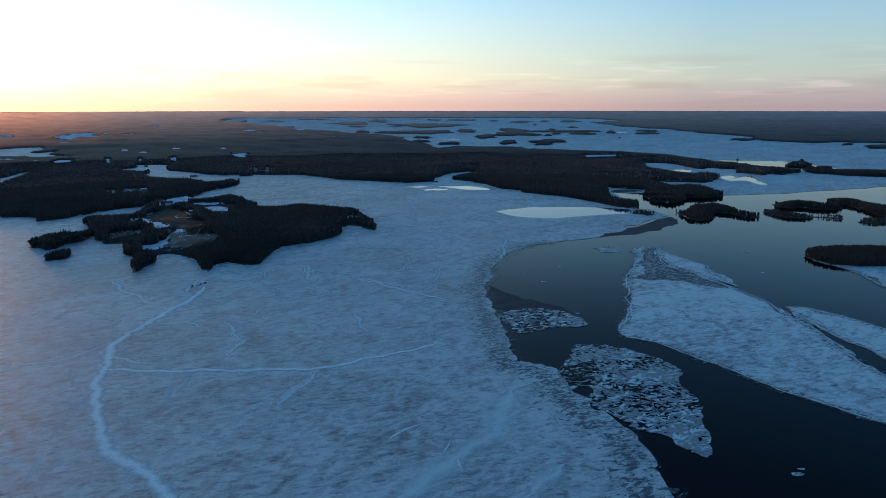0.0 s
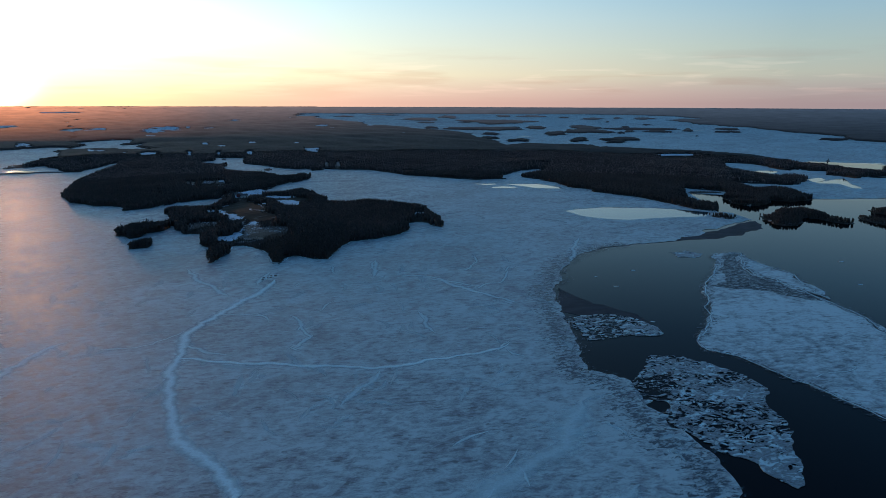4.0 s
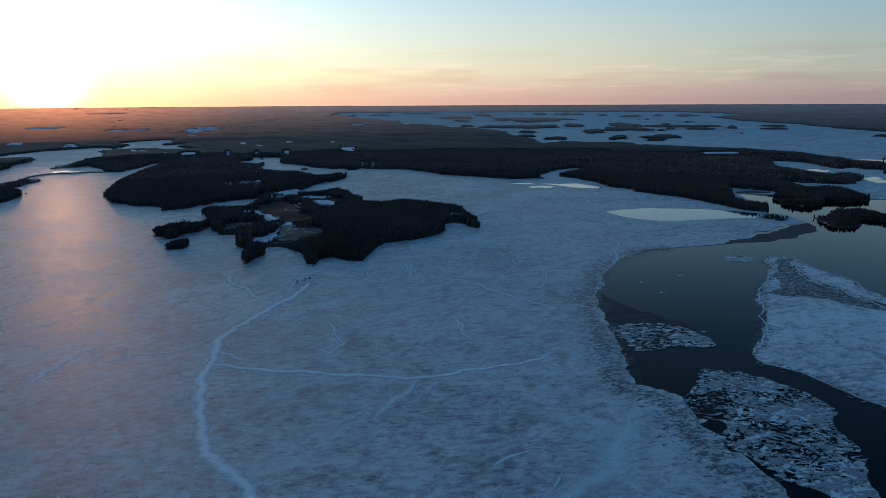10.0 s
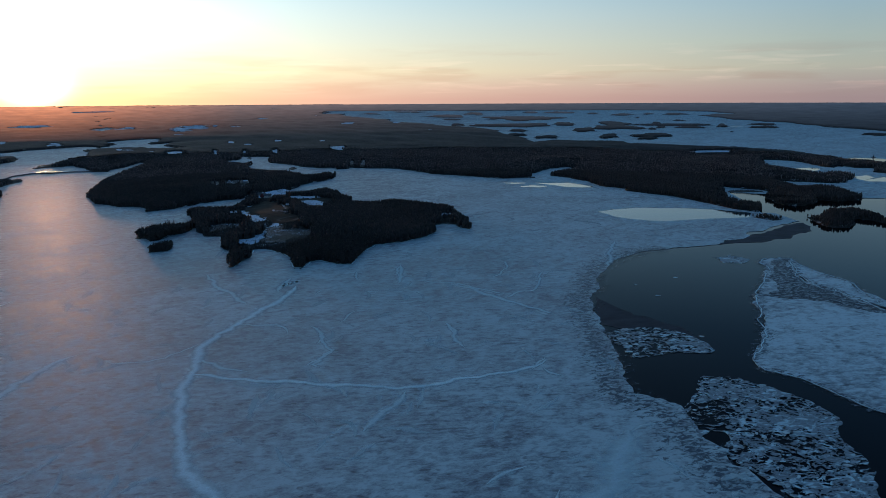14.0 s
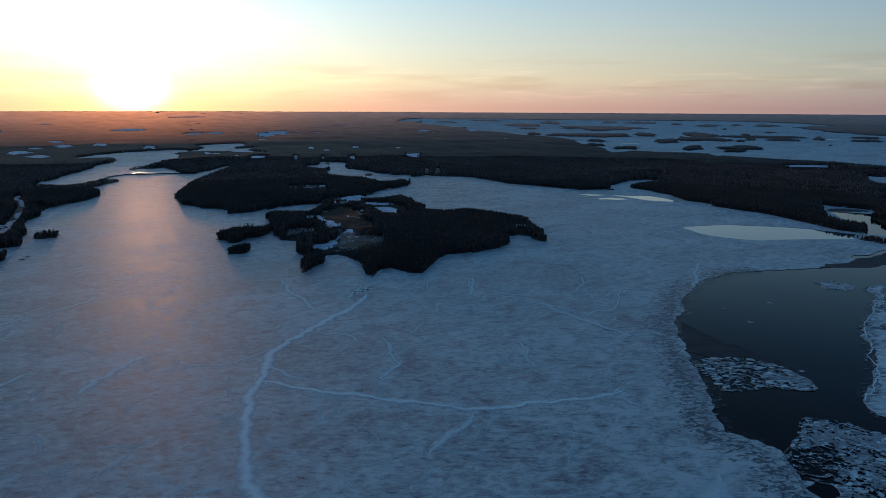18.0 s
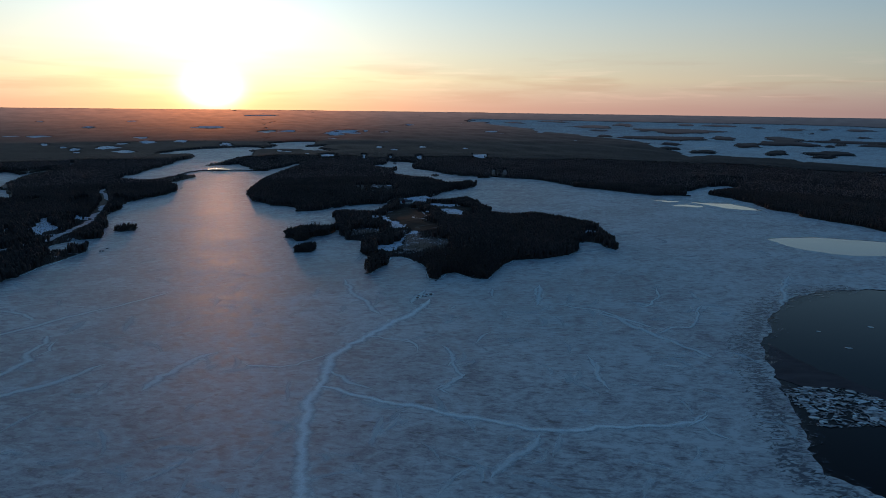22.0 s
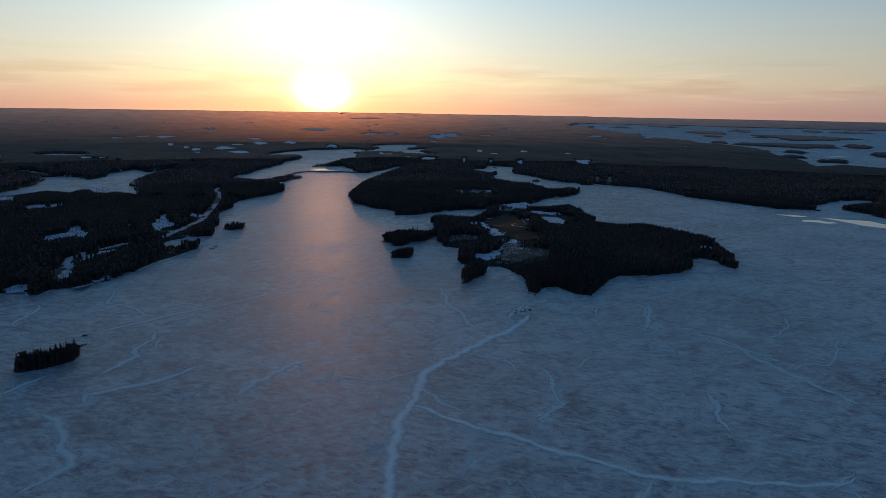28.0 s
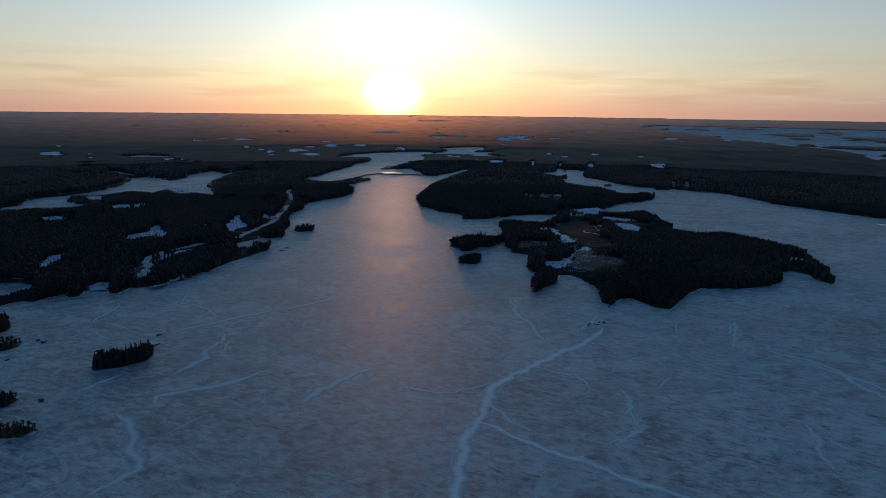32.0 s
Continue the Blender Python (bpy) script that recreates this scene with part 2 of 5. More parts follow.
    mottle = k.noise(k.grid(STREAK, (0.5, 1, 1)), 0.6, 3, 0.7)
    col = k.mix(k.step(white, 0.52, 0.63), k.mix(k.step(a, 0.53, 0.62), (0.045, 0.06, 0.075), k.mix(k.step(mottle, 0.35, 0.65), (0.11, 0.145, 0.165), (0.23, 0.30, 0.325))), (0.46, 0.64, 0.68))
    m["brash"] = k.set(Base_Color=col, Roughness=0.5).fade(k.step(a, 0.52, 0.56)).mat
    k = Nodes("wet_slush")
    f = k.noise(k.grid(STREAK, (0.5, 1, 1)), 0.35, 5, 0.75, 0.8)
    m["wet"] = k.set(Base_Color=(0.022, 0.034, 0.048), Roughness=0.45, Specular_IOR_Level=0.12).fade(k.step(f, 0.44, 0.58, 0.92, 0.12)).mat
    k = Nodes("slush_edge")
    uv = k.add("ShaderNodeUVMap").outputs[0]
    sep = k.add("ShaderNodeSeparateXYZ", Vector=uv)
    side = k.math("MULTIPLY", k.math("ABSOLUTE", k.math("SUBTRACT", sep.outputs["X"], 0.5)), 2.0)
    f = k.noise(k.grid(STREAK, (0.5, 1, 1)), 0.32, 5, 0.7, 0.8)
    a = k.math("SUBTRACT", f, k.math("MULTIPLY", side, 0.13))
    m["slush"] = k.set(Base_Color=(0.05, 0.075, 0.10), Roughness=0.4).fade(k.step(a, 0.43, 0.53, 0.0, 0.75)).mat
    k = Nodes("forest_floor")
    f = k.noise(k.pos, 0.03, 5, 0.65)
    g = k.noise(k.pos, 0.4, 4, 0.6)
    col = k.mix(k.step(g, 0.35, 0.7), (0.016, 0.014, 0.011), (0.040, 0.034, 0.025))
    m["floor"] = k.set(Base_Color=k.mix(k.step(f, 0.58, 0.66), col, (0.42, 0.50, 0.56)), Roughness=0.7, Specular_IOR_Level=0.3).mat
    for key, name, lo, hi in (("snow", "old_snow", 0.49, 0.58), ("open_snow", "field_snow", 0.40, 0.48), ("brush", "brush_snow", 0.535, 0.63)):
        k = Nodes(name)
        f = k.math("ADD", k.math("MULTIPLY", k.noise(k.pos, 0.08, 5, 0.7), 0.5), k.math("MULTIPLY", k.noise(k.pos, 0.45, 3, 0.7), 0.5))
        m[key] = k.set(Base_Color=k.mix(k.step(f, lo, hi), (0.035, 0.03, 0.026), (0.46, 0.57, 0.66)), Roughness=0.7).mat
    k = Nodes("stubble_field")
    f = k.noise(k.grid(60, (0.15, 1, 1)), 0.12, 5, 0.6)
    m["field"] = k.set(Base_Color=k.ramp(f, (0.3, (0.036, 0.031, 0.024)), (0.62, (0.062, 0.052, 0.04)), (0.75, (0.16, 0.18, 0.20))), Roughness=1.0, Specular_IOR_Level=0.05).mat
    # the fourth crown copies pine and birch, with extra sheen imitating distance haze
    for name, a, b in (("spruce", (0.044, 0.040, 0.035), (0.088, 0.075, 0.064)), ("pine", (0.054, 0.047, 0.040), (0.105, 0.087, 0.072)), ("birch", (0.060, 0.049, 0.043), (0.11, 0.085, 0.074)), ("hazed", (0.050, 0.044, 0.041), (0.105, 0.087, 0.079))):
        k = Nodes(name + "_crown")
        rnd = k.add("ShaderNodeNewGeometry").outputs["Random Per Island"]
        g = k.noise(k.pos, 0.8, 3)
        stand = k.noise(k.pos, 0.006, 3)
        col = k.mix(k.step(k.math("ADD", k.math("MULTIPLY", rnd, 0.14), k.math("ADD", k.math("MULTIPLY", g, 0.14), stand)), 0.4, 0.88), a, b)
        k.set(Base_Color=col, Roughness=0.75, Specular_IOR_Level=0.15, Sheen_Weight=0.7 if name == "hazed" else 0.22, Sheen_Roughness=0.5, Sheen_Tint=(1.0, 0.8, 0.74))
        thin = k.add("ShaderNodeBsdfTranslucent", Color=col)
        both = k.add("ShaderNodeMixShader")
        k.put(both.inputs[0], 0.5)
        k.put(both.inputs[1], k.bsdf.outputs[0])
        k.put(both.inputs[2], thin.outputs[0])
        k.put(k.out.inputs["Surface"], both.outputs[0])
        m[name] = k.mat
    # roof of the distant woods: gloss grows with height, imitating haze over distance
    for key, name in (("far_canopy", "far_canopy"), ("backdrop", "hazy_distance")):
        k = Nodes(name)
        stand = k.noise(k.grid(20, (1, 1, 1)), 0.012, 5, 0.6)
        grain = k.noise(k.pos, 0.09, 3, 0.65)
        col = k.mix(k.step(k.math("ADD", k.math("MULTIPLY", stand, 0.7), k.math("MULTIPLY", grain, 0.3)), 0.38, 0.62), (0.010, 0.009, 0.008), (0.036, 0.030, 0.027))
        k.set(Base_Color=col, Roughness=0.8, Specular_IOR_Level=0.1)
        gloss = k.add("ShaderNodeBsdfGlossy", Color=(1.0, 0.83, 0.77, 1), Roughness=0.45)
        up = k.add("ShaderNodeSeparateXYZ", Vector=k.pos).outputs["Z"]
        both = k.add("ShaderNodeMixShader")
        k.put(both.inputs[0], k.step(up, 0.0, 150.0, 0.004, 0.10))
        k.put(both.inputs[1], k.bsdf.outputs[0])
        k.put(both.inputs[2], gloss.outputs[0])
        k.put(k.out.inputs["Surface"], both.outputs[0])
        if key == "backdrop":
            # evening haze put into emission: rosy below the sun, blue away from it
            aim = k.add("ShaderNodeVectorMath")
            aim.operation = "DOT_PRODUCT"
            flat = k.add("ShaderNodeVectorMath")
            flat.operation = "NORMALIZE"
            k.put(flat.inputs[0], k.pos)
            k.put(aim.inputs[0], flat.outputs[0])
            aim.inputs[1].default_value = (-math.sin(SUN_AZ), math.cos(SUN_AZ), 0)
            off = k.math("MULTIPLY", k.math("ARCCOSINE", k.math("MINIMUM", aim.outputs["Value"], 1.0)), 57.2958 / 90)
            air = k.ramp(off, *HAZE_GLOW_TINT)
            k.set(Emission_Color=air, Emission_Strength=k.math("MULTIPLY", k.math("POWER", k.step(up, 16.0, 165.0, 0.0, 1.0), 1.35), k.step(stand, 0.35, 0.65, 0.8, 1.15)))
        m[key] = k.mat
    k = Nodes("bark")
    m["bark"] = k.set(Base_Color=k.ramp(k.noise(k.pos, 3.0, 4), (0.3, (0.05, 0.03, 0.02)), (0.7, (0.16, 0.09, 0.055))), Roughness=0.95).mat
    k = Nodes("lichen_rock")
    m["rock"] = k.set(Base_Color=k.ramp(k.noise(k.pos, 0.9, 5, 0.7), (0.3, (0.022, 0.021, 0.02)), (0.62, (0.065, 0.06, 0.056)), (0.74, (0.4, 0.45, 0.5))), Roughness=0.9).mat
    k = Nodes("snowy_road")
    m["road"] = k.set(Base_Color=k.ramp(k.noise(k.pos, 0.15, 5), (0.3, (0.22, 0.22, 0.23)), (0.65, (0.5, 0.53, 0.56))), Roughness=0.8).mat
    for name, c in (("red_board", (0.16, 0.035, 0.025)), ("grey_board", (0.17, 0.15, 0.13)), ("white_board", (0.6, 0.58, 0.54)), ("dark_glass", (0.02, 0.025, 0.03)), ("tin_roof", (0.07, 0.07, 0.075)), ("snow_roof", (0.55, 0.58, 0.62)), ("concrete", (0.22, 0.21, 0.2))):
        k = Nodes(name)
        g = k.noise(k.grid(0, (1, 1, 0.2)), 1.5, 4)
        m[name] = k.set(Base_Color=k.mix(k.step(g, 0.3, 0.7), tuple(v * 0.75 for v in c), tuple(min(1, v * 1.2) for v in c)), Roughness=0.15 if "glass" in name else 0.75).mat
    return m


# emitted haze colour of the far ridges, by angle from the sun
HAZE_GLOW_TINT = ((0.0, (0.70, 0.22, 0.085)), (0.08, (0.36, 0.132, 0.068)), (0.17, (0.135, 0.074, 0.060)), (0.32, (0.060, 0.046, 0.047)), (0.55, (0.027, 0.030, 0.040)), (1.0, (0.013, 0.023, 0.040)))
M = make_materials()

# ---- the lie of the land ----
EYE_H, MID, BEND, RIM = 200.0, (-24.0, 65.0), 2400.0, 2700.0
EDGE = 28500.0


def rise(x, y):
    """Past BEND metres the country is squeezed and raised along camera sight lines to fit the view. Gives x, y, z and
    the scale of things there.
    """
    x, y = np.asarray(x, float), np.asarray(y, float)
    dx, dy = x - MID[0], y - MID[1]
    d = np.maximum(np.hypot(dx, dy), 1e-6)
    u = np.maximum(d - BEND, 0)
    r = np.where(d > BEND, BEND + RIM * u / (u + RIM), d)
    s = r / d
    return MID[0] + dx * s, MID[1] + dy * s, EYE_H * (1 - s), s


def swell(x, y):
    """Low hills, 0 to 1."""
    v = np.sin(x / 83 + 1.3 * np.sin(y / 131)) + np.sin(y / 97 + 1.1 * np.sin(x / 149 + 2)) + 0.6 * np.sin((x + y) / 47 + 1)
    return 0.5 + v / 5.2


def inside(px, py, ring):
    """Even-odd test of many points against one ring."""
    ring = np.asarray(ring, float)
    px, py = np.asarray(px, float), np.asarray(py, float)
    res = np.zeros(len(px), bool)
    lo, hi = ring.min(0), ring.max(0)
    idx = np.nonzero((px >= lo[0]) & (px <= hi[0]) & (py >= lo[1]) & (py <= hi[1]))[0]
    ax, ay = ring[:, 0], ring[:, 1]
    bx, by = np.roll(ax, -1), np.roll(ay, -1)
    slope = (bx - ax) / np.where(by == ay, 1e-9, by - ay)
    for i in range(0, len(idx), 4000):
        j = idx[i:i + 4000]
        X, Y = px[j, None], py[j, None]
        hit = ((ay > Y) != (by > Y)) & (X < ax + (Y - ay) * slope)
        res[j] = hit.sum(1) % 2 == 1
    return res


def shore_distance(px, py, ring):
    ring = np.asarray(ring, float)
    ax, ay = ring[:, 0], ring[:, 1]
    dx, dy = np.roll(ax, -1) - ax, np.roll(ay, -1) - ay
    ll = np.maximum(dx * dx + dy * dy, 1e-9)
    out = np.empty(len(px))
    for i in range(0, len(px), 4000):
        X, Y = px[i:i + 4000, None], py[i:i + 4000, None]
        t = np.clip(((X - ax) * dx + (Y - ay) * dy) / ll, 0, 1)
        out[i:i + 4000] = np.sqrt(((X - ax - t * dx) ** 2 + (Y - ay - t * dy) ** 2).min(1))
    return out


def rough_ring(ring, seed, step=9.0, wild=0.12, closed=True):
    """A coast through the corner points, broken up finer and finer; coarser with distance."""
    rng = random.Random(seed)
    pts = [tuple(map(float, p)) for p in ring]
    out = []
    pairs = list(zip(pts, pts[1:] + pts[:1])) if closed else list(zip(pts, pts[1:]))

    def cut(a, b):
        n = math.hypot(b[0] - a[0], b[1] - a[1])
        far = max(1.0, math.hypot(a[0] - MID[0], a[1] - MID[1]) / 900)
        if n < step * far:
            return [a]
        w = min(wild * n, 14 * far) * rng.gauss(0, 0.6)
        mid = ((a[0] + b[0]) / 2 - (b[1] - a[1]) / n * w, (a[1] + b[1]) / 2 + (b[0] - a[0]) / n * w)
        return cut(a, mid) + cut(mid, b)

    for a, b in pairs:
        out += cut(a, b)
    if not closed:
        out.append(pts[-1])
    return out


def mesh_from(name, verts, faces, material, uvs=None):
    me = bpy.data.meshes.new(name)
    verts = np.asarray(verts, np.float32)
    if isinstance(faces, np.ndarray):
        nf, k = faces.shape
        me.vertices.add(len(verts))
        me.vertices.foreach_set("co", verts.ravel())
        me.loops.add(nf * k)
        me.loops.foreach_set("vertex_index", faces.astype(np.int32).ravel())
        me.polygons.add(nf)
        me.polygons.foreach_set("loop_start", np.arange(0, nf * k, k, dtype=np.int32))
        me.update(calc_edges=True)
    else:
        me.from_pydata(verts.tolist(), [], faces)
    if uvs is not None:
        layer = me.uv_layers.new(name="UVMap")
        idx = np.empty(len(me.loops), np.int32)
        me.loops.foreach_get("vertex_index", idx)
        layer.data.foreach_set("uv", np.asarray(uvs, np.float32)[idx].ravel())
    me.materials.append(material)
    me.validate()
    return me


def sheet(name, ring, material, holes=(), inner=None, top=0.0, height=None, skirt=0.0, parent=None):
    """A sheet with a ragged outline and holes, draped over the lie of the land, with a skirt at its edge."""
    from mathutils.geometry import delaunay_2d_cdt
    pts, edges = [], []
    for rg in (ring, *holes):
        s = len(pts)
        pts += rg
        edges += [(s + i, s + (i + 1) % len(rg)) for i in range(len(rg))]
    if inner is not None:
        pts = pts + [tuple(p) for p in inner]
    vs, _, fs, *_ = delaunay_2d_cdt([Vector(p) for p in pts], edges, [], 0, 0.01)
    v = np.array([tuple(p) for p in vs])
    f = np.array([tuple(t) for t in fs], int)
    c = v[f].mean(1)
    keep = inside(c[:, 0], c[:, 1], ring)
    for h in holes:
        keep &= ~inside(c[:, 0], c[:, 1], h)
    f = f[keep]
    used = np.unique(f)
    back = np.full(len(v), -1)
    back[used] = np.arange(len(used))
    v, f = v[used], back[f]
    x, y, z, s = rise(v[:, 0], v[:, 1])
    e = np.sort(np.concatenate([f[:, [0, 1]], f[:, [1, 2]], f[:, [2, 0]]]), axis=1)
    key, count = np.unique(e[:, 0] * 10000000 + e[:, 1], return_counts=True)
    rim = np.stack([key[count == 1] // 10000000, key[count == 1] % 10000000], 1)
    lift = np.full(len(v), float(top)) if height is None else top + height(v[:, 0], v[:, 1])
    verts = np.stack([x, y, z + lift * s], 1)
    faces = f.tolist()
    if skirt:
        edge_v = np.unique(rim)
        low = {int(a): len(verts) + i for i, a in enumerate(edge_v)}
        out = verts[edge_v].copy()
        out[:, 2] = z[edge_v] + (top - skirt) * s[edge_v]
        verts = np.concatenate([verts, out])
        faces += [(int(a), int(b), low[int(b)], low[int(a)]) for a, b in rim]
    me = mesh_from(name, verts, faces, material)
    ob = new(name, me)
    if parent:
        ob.parent = parent
    return ob


def strip(name, line, width, material, top, seed=0, height=None, ragged=0.25, parent=None, step=8.0, crown=0.0):
    """A band of uneven width along a line, with u across and v along it, and a raised middle."""
    rng = random.Random(seed)
    pts = np.array(rough_ring(line, seed, step, 0.10, closed=False))
    t = np.gradient(pts, axis=0)
    t /= np.maximum(np.hypot(t[:, 0], t[:, 1]), 1e-6)[:, None]
    nrm = np.stack([-t[:, 1], t[:, 0]], 1)
    w = np.array([width * (1 + ragged * rng.gauss(0, 1)) for _ in pts])
    w = np.maximum(np.convolve(np.pad(w, 2, mode="edge"), np.ones(5) / 5, "valid"), width * 0.3) / 2
    ends = np.minimum(1, np.minimum(np.arange(len(pts)), np.arange(len(pts))[::-1]) / 3 + 0.15) if ragged else 1
    w = w * ends
    cols = []
    for u in (-1, 0, 1):
        q = pts + nrm * (w * u)[:, None]
        x, y, z, s = rise(q[:, 0], q[:, 1])
        h = top if height is None else top + height(q[:, 0], q[:, 1])
        cols.append(np.stack([x, y, z + h + (crown if u == 0 else 0)], 1))
    n = len(pts)
    faces = [(k * n + i, k * n + i + 1, (k + 1) * n + i + 1, (k + 1) * n + i) for k in (0, 1) for i in range(n - 1)]
    faces = [f[::-1] for f in faces]
    uvs = [(k / 2, i / 4) for k in range(3) for i in range(n)]
    ob = new(name, mesh_from(name, np.concatenate(cols), faces, material, uvs))
    if parent:
        ob.parent = parent
    return ob


# ---- plan: coasts, in metres, placed to fit the camera's view ----
HOME_SOUTH = [(-386, 731), (-379, 736), (-382, 766), (-395, 822), (-382, 829), (-351, 812), (-327, 790), (-305, 744), (-293, 744), (-294, 772), (-286, 781), (-268, 772), (-248, 766), (-238, 769), (-242, 802), (-241, 835), (-236, 874), (-214, 889), (-193, 908), (-172, 937), (-167, 959), (-178, 1010), (-165, 1035), (-140, 1030), (-127, 1005), (-113, 995)]
HOME_NORTH = [(-112, 1009), (-133, 1073), (-150, 1121), (-180, 1175), (-216, 1190), (-254, 1213), (-301, 1221), (-338, 1192), (-369, 1192), (-383, 1243), (-394, 1263), (-442, 1330), (-479, 1372), (-504, 1312), (-536, 1291), (-571, 1316), (-622, 1301), (-605, 1241)]
HOME_WEST = [(-585, 1189), (-573, 1108), (-632, 1088), (-635, 1062), (-633, 1055), (-591, 1002), (-546, 940), (-509, 894), (-482, 897), (-470, 885), (-452, 847), (-434, 816), (-423, 814), (-405, 770)]
ISLET_TALL = [(-605.0909090909091, 867.0727272727273), (-614.9909090909091, 894.5727272727273), (-606.1909090909091, 896.7727272727273), (-601.790909090909, 925.3727272727273), (-575.3909090909091, 929.7727272727273), (-565.4909090909091, 955.0727272727273), (-553.3909090909091, 928.6727272727272), (-559.9909090909091, 898.9727272727273), (-561.0909090909091, 874.7727272727273), (-569.8909090909091, 851.6727272727272), (-589.6909090909091, 869.2727272727273)]
ISLET_LOW = [(-530.48, 788.36), (-540.56, 809.64), (-534.96, 827.56), (-523.76, 836.52), (-512.56, 817.48), (-513.68, 798.44)]
ISLET_RIDGE = [(-553, 323), (-548, 324), (-541, 334), (-537, 348), (-536, 360), (-543, 368), (-552, 370), (-552, 358), (-555, 345), (-558, 331)]
ISLET_ROUND = [(-885, 797), (-892, 811), (-890, 827), (-874, 834), (-853, 811), (-865, 794)]
ISLET_EDGE = [(-715, 295), (-698, 305), (-703, 314), (-718, 321), (-739, 325), (-762, 317), (-755, 302)]
ISLET_PINE = [(-657, 286), (-648, 293), (-650, 304), (-656, 311), (-667, 308), (-671, 298), (-672, 290)]
ISLET_SPRUCE = [(-537, 239), (-531, 251), (-534, 261), (-538, 267), (-551, 265), (-557, 255), (-556, 245)]
ISLET_BUSHY = [(-494, 230), (-488, 240), (-480, 247), (-477, 256), (-481, 259), (-492, 256), (-500, 247), (-507, 237)]
WEST_SHORE = [(-787, 306), (-788, 335), (-791, 357), (-778, 363), (-782, 386), (-784, 398), (-768, 392), (-763, 402), (-781, 415), (-766, 433), (-748, 428), (-741, 433), (-753, 452), (-738, 471), (-741, 493), (-737, 512), (-750, 536), (-769, 588), (-779, 631), (-792, 675), (-803, 686), (-821, 661), (-849, 642), (-871, 687), (-866, 725), (-849, 745), (-868, 766), (-895, 788), (-933, 826), (-973, 852), (-1020, 896), (-1093, 1000), (-1113, 1050), (-1123, 1128), (-1156, 1208)]
WEST_SOUND = [(-1246, 1297), (-1301, 1320), (-1290, 1345), (-1319, 1431), (-1347, 1467), (-1393, 1471), (-1360, 1360), (-1384, 1323), (-1455, 1321), (-1475, 1304), (-1513, 1371), (-1525, 1425), (-1589, 1534), (-1622, 1610), (-1686, 1727), (-1768, 1851), (-1873, 2023), (-1950, 2081), (-1976, 2013), (-1995, 1951), (-2060, 2023), (-2130, 2201), (-2138, 2360), (-2088, 2468), (-2061, 2557)]
WEST_BAY = [(-928, 345), (-889, 367), (-872, 385), (-851, 389), (-826, 381), (-821, 365), (-812, 343), (-810, 312)]
LONG_LAKE = [(-1484, 483), (-1444, 543), (-1419, 593), (-1385, 641), (-1379, 675), (-1446, 698), (-1508, 688), (-1556, 715), (-1515, 764), (-1529, 842), (-1449, 848), (-1495, 915), (-1409, 924), (-1323, 936), (-1475, 1023), (-1587, 1090), (-1690, 1194), (-1795, 1358), (-1778, 1402), (-1844, 1393), (-1791, 1260), (-1896, 1288), (-1844, 1185), (-1767, 1121), (-1734, 1049), (-1800, 1069), (-1870, 1046), (-1875, 998), (-1757, 933), (-1668, 847), (-1631, 777), (-1617, 710), (-1614, 663), (-1523, 599), (-1506, 563), (-1538, 497)]
TARN_A = [(-2700, 1372), (-2730, 1473), (-2617, 1537), (-2446, 1452), (-2485, 1378), (-2581, 1365)]
TARN_B = [(-2918, 1182), (-2910, 1237), (-2789, 1181), (-2785, 1142)]
SLOUGH = [(-2149, 1058), (-2102, 1075), (-1940, 1059), (-1887, 1024), (-1996, 1032), (-2091, 1039)]
SOUND_EAST = [(-1989, 2567), (-1917, 2520), (-2144, 2888), (-2131, 3061), (-2051, 3148), (-1873, 2879), (-1816, 2741), (-1778, 2843), (-1727, 2709), (-1502, 2505), (-1578, 2480), (-1729, 2539), (-1787, 2482), (-1863, 2408), (-1868, 2351), (-1631, 2086), (-1659, 2023), (-1565, 1772), (-1532, 1715), (-1514, 1759), (-1476, 1821), (-1374, 1743), (-1296, 1662), (-1250, 1677), (-1308, 1881), (-1302, 1943), (-1264, 1837), (-1212, 1686), (-1149, 1532), (-1119, 1469), (-1034, 1319), (-955, 1215)]
CAPE_SOUTH = [(-894, 1155), (-819, 1118), (-789, 1126), (-763, 1120), (-730, 1079), (-704, 1102), (-689, 1141), (-659, 1211), (-619, 1256), (-629, 1315), (-567, 1379), (-572, 1439), (-571, 1486), (-551, 1539), (-541, 1610), (-559, 1676)]
INLET = [(-544, 1632), (-549, 1640), (-578, 1664), (-591, 1646), (-592, 1604), (-609, 1585), (-633, 1605), (-668, 1651), (-713, 1697), (-743, 1687), (-780, 1691), (-846, 1753), (-886, 1814), (-920, 1915), (-936, 1876), (-966, 1875), (-1027, 1951), (-1062, 2017), (-1034, 2048), (-1043, 2092), (-1077, 2155), (-1078, 2180), (-997, 2181), (-939, 2126), (-911, 2021), (-879, 1968), (-828, 1945), (-772, 1905), (-704, 1854), (-659, 1834), (-610, 1833), (-598, 1804), (-568, 1830)]
NORTH_COAST = [(-574, 1860), (-415, 1843), (-293, 1724), (-161, 1670), (-97, 1644), (-14, 1668), (-39, 1749), (0, 1823), (82, 1936), (107, 1902), (26, 1721), (100, 1629), (137, 1536), (189, 1493), (191, 1452), (331, 1284), (364, 1232), (386, 1210), (402, 1239), (411, 1268), (403, 1295), (373, 1287), (380, 1341), (386, 1419), (419, 1556), (436, 1533), (472, 1511), (493, 1490), (488, 1449), (464, 1402), (455, 1332), (462, 1299), (489, 1291), (520, 1315), (547, 1365), (557, 1365), (579, 1348), (622, 1374), (654, 1419)]
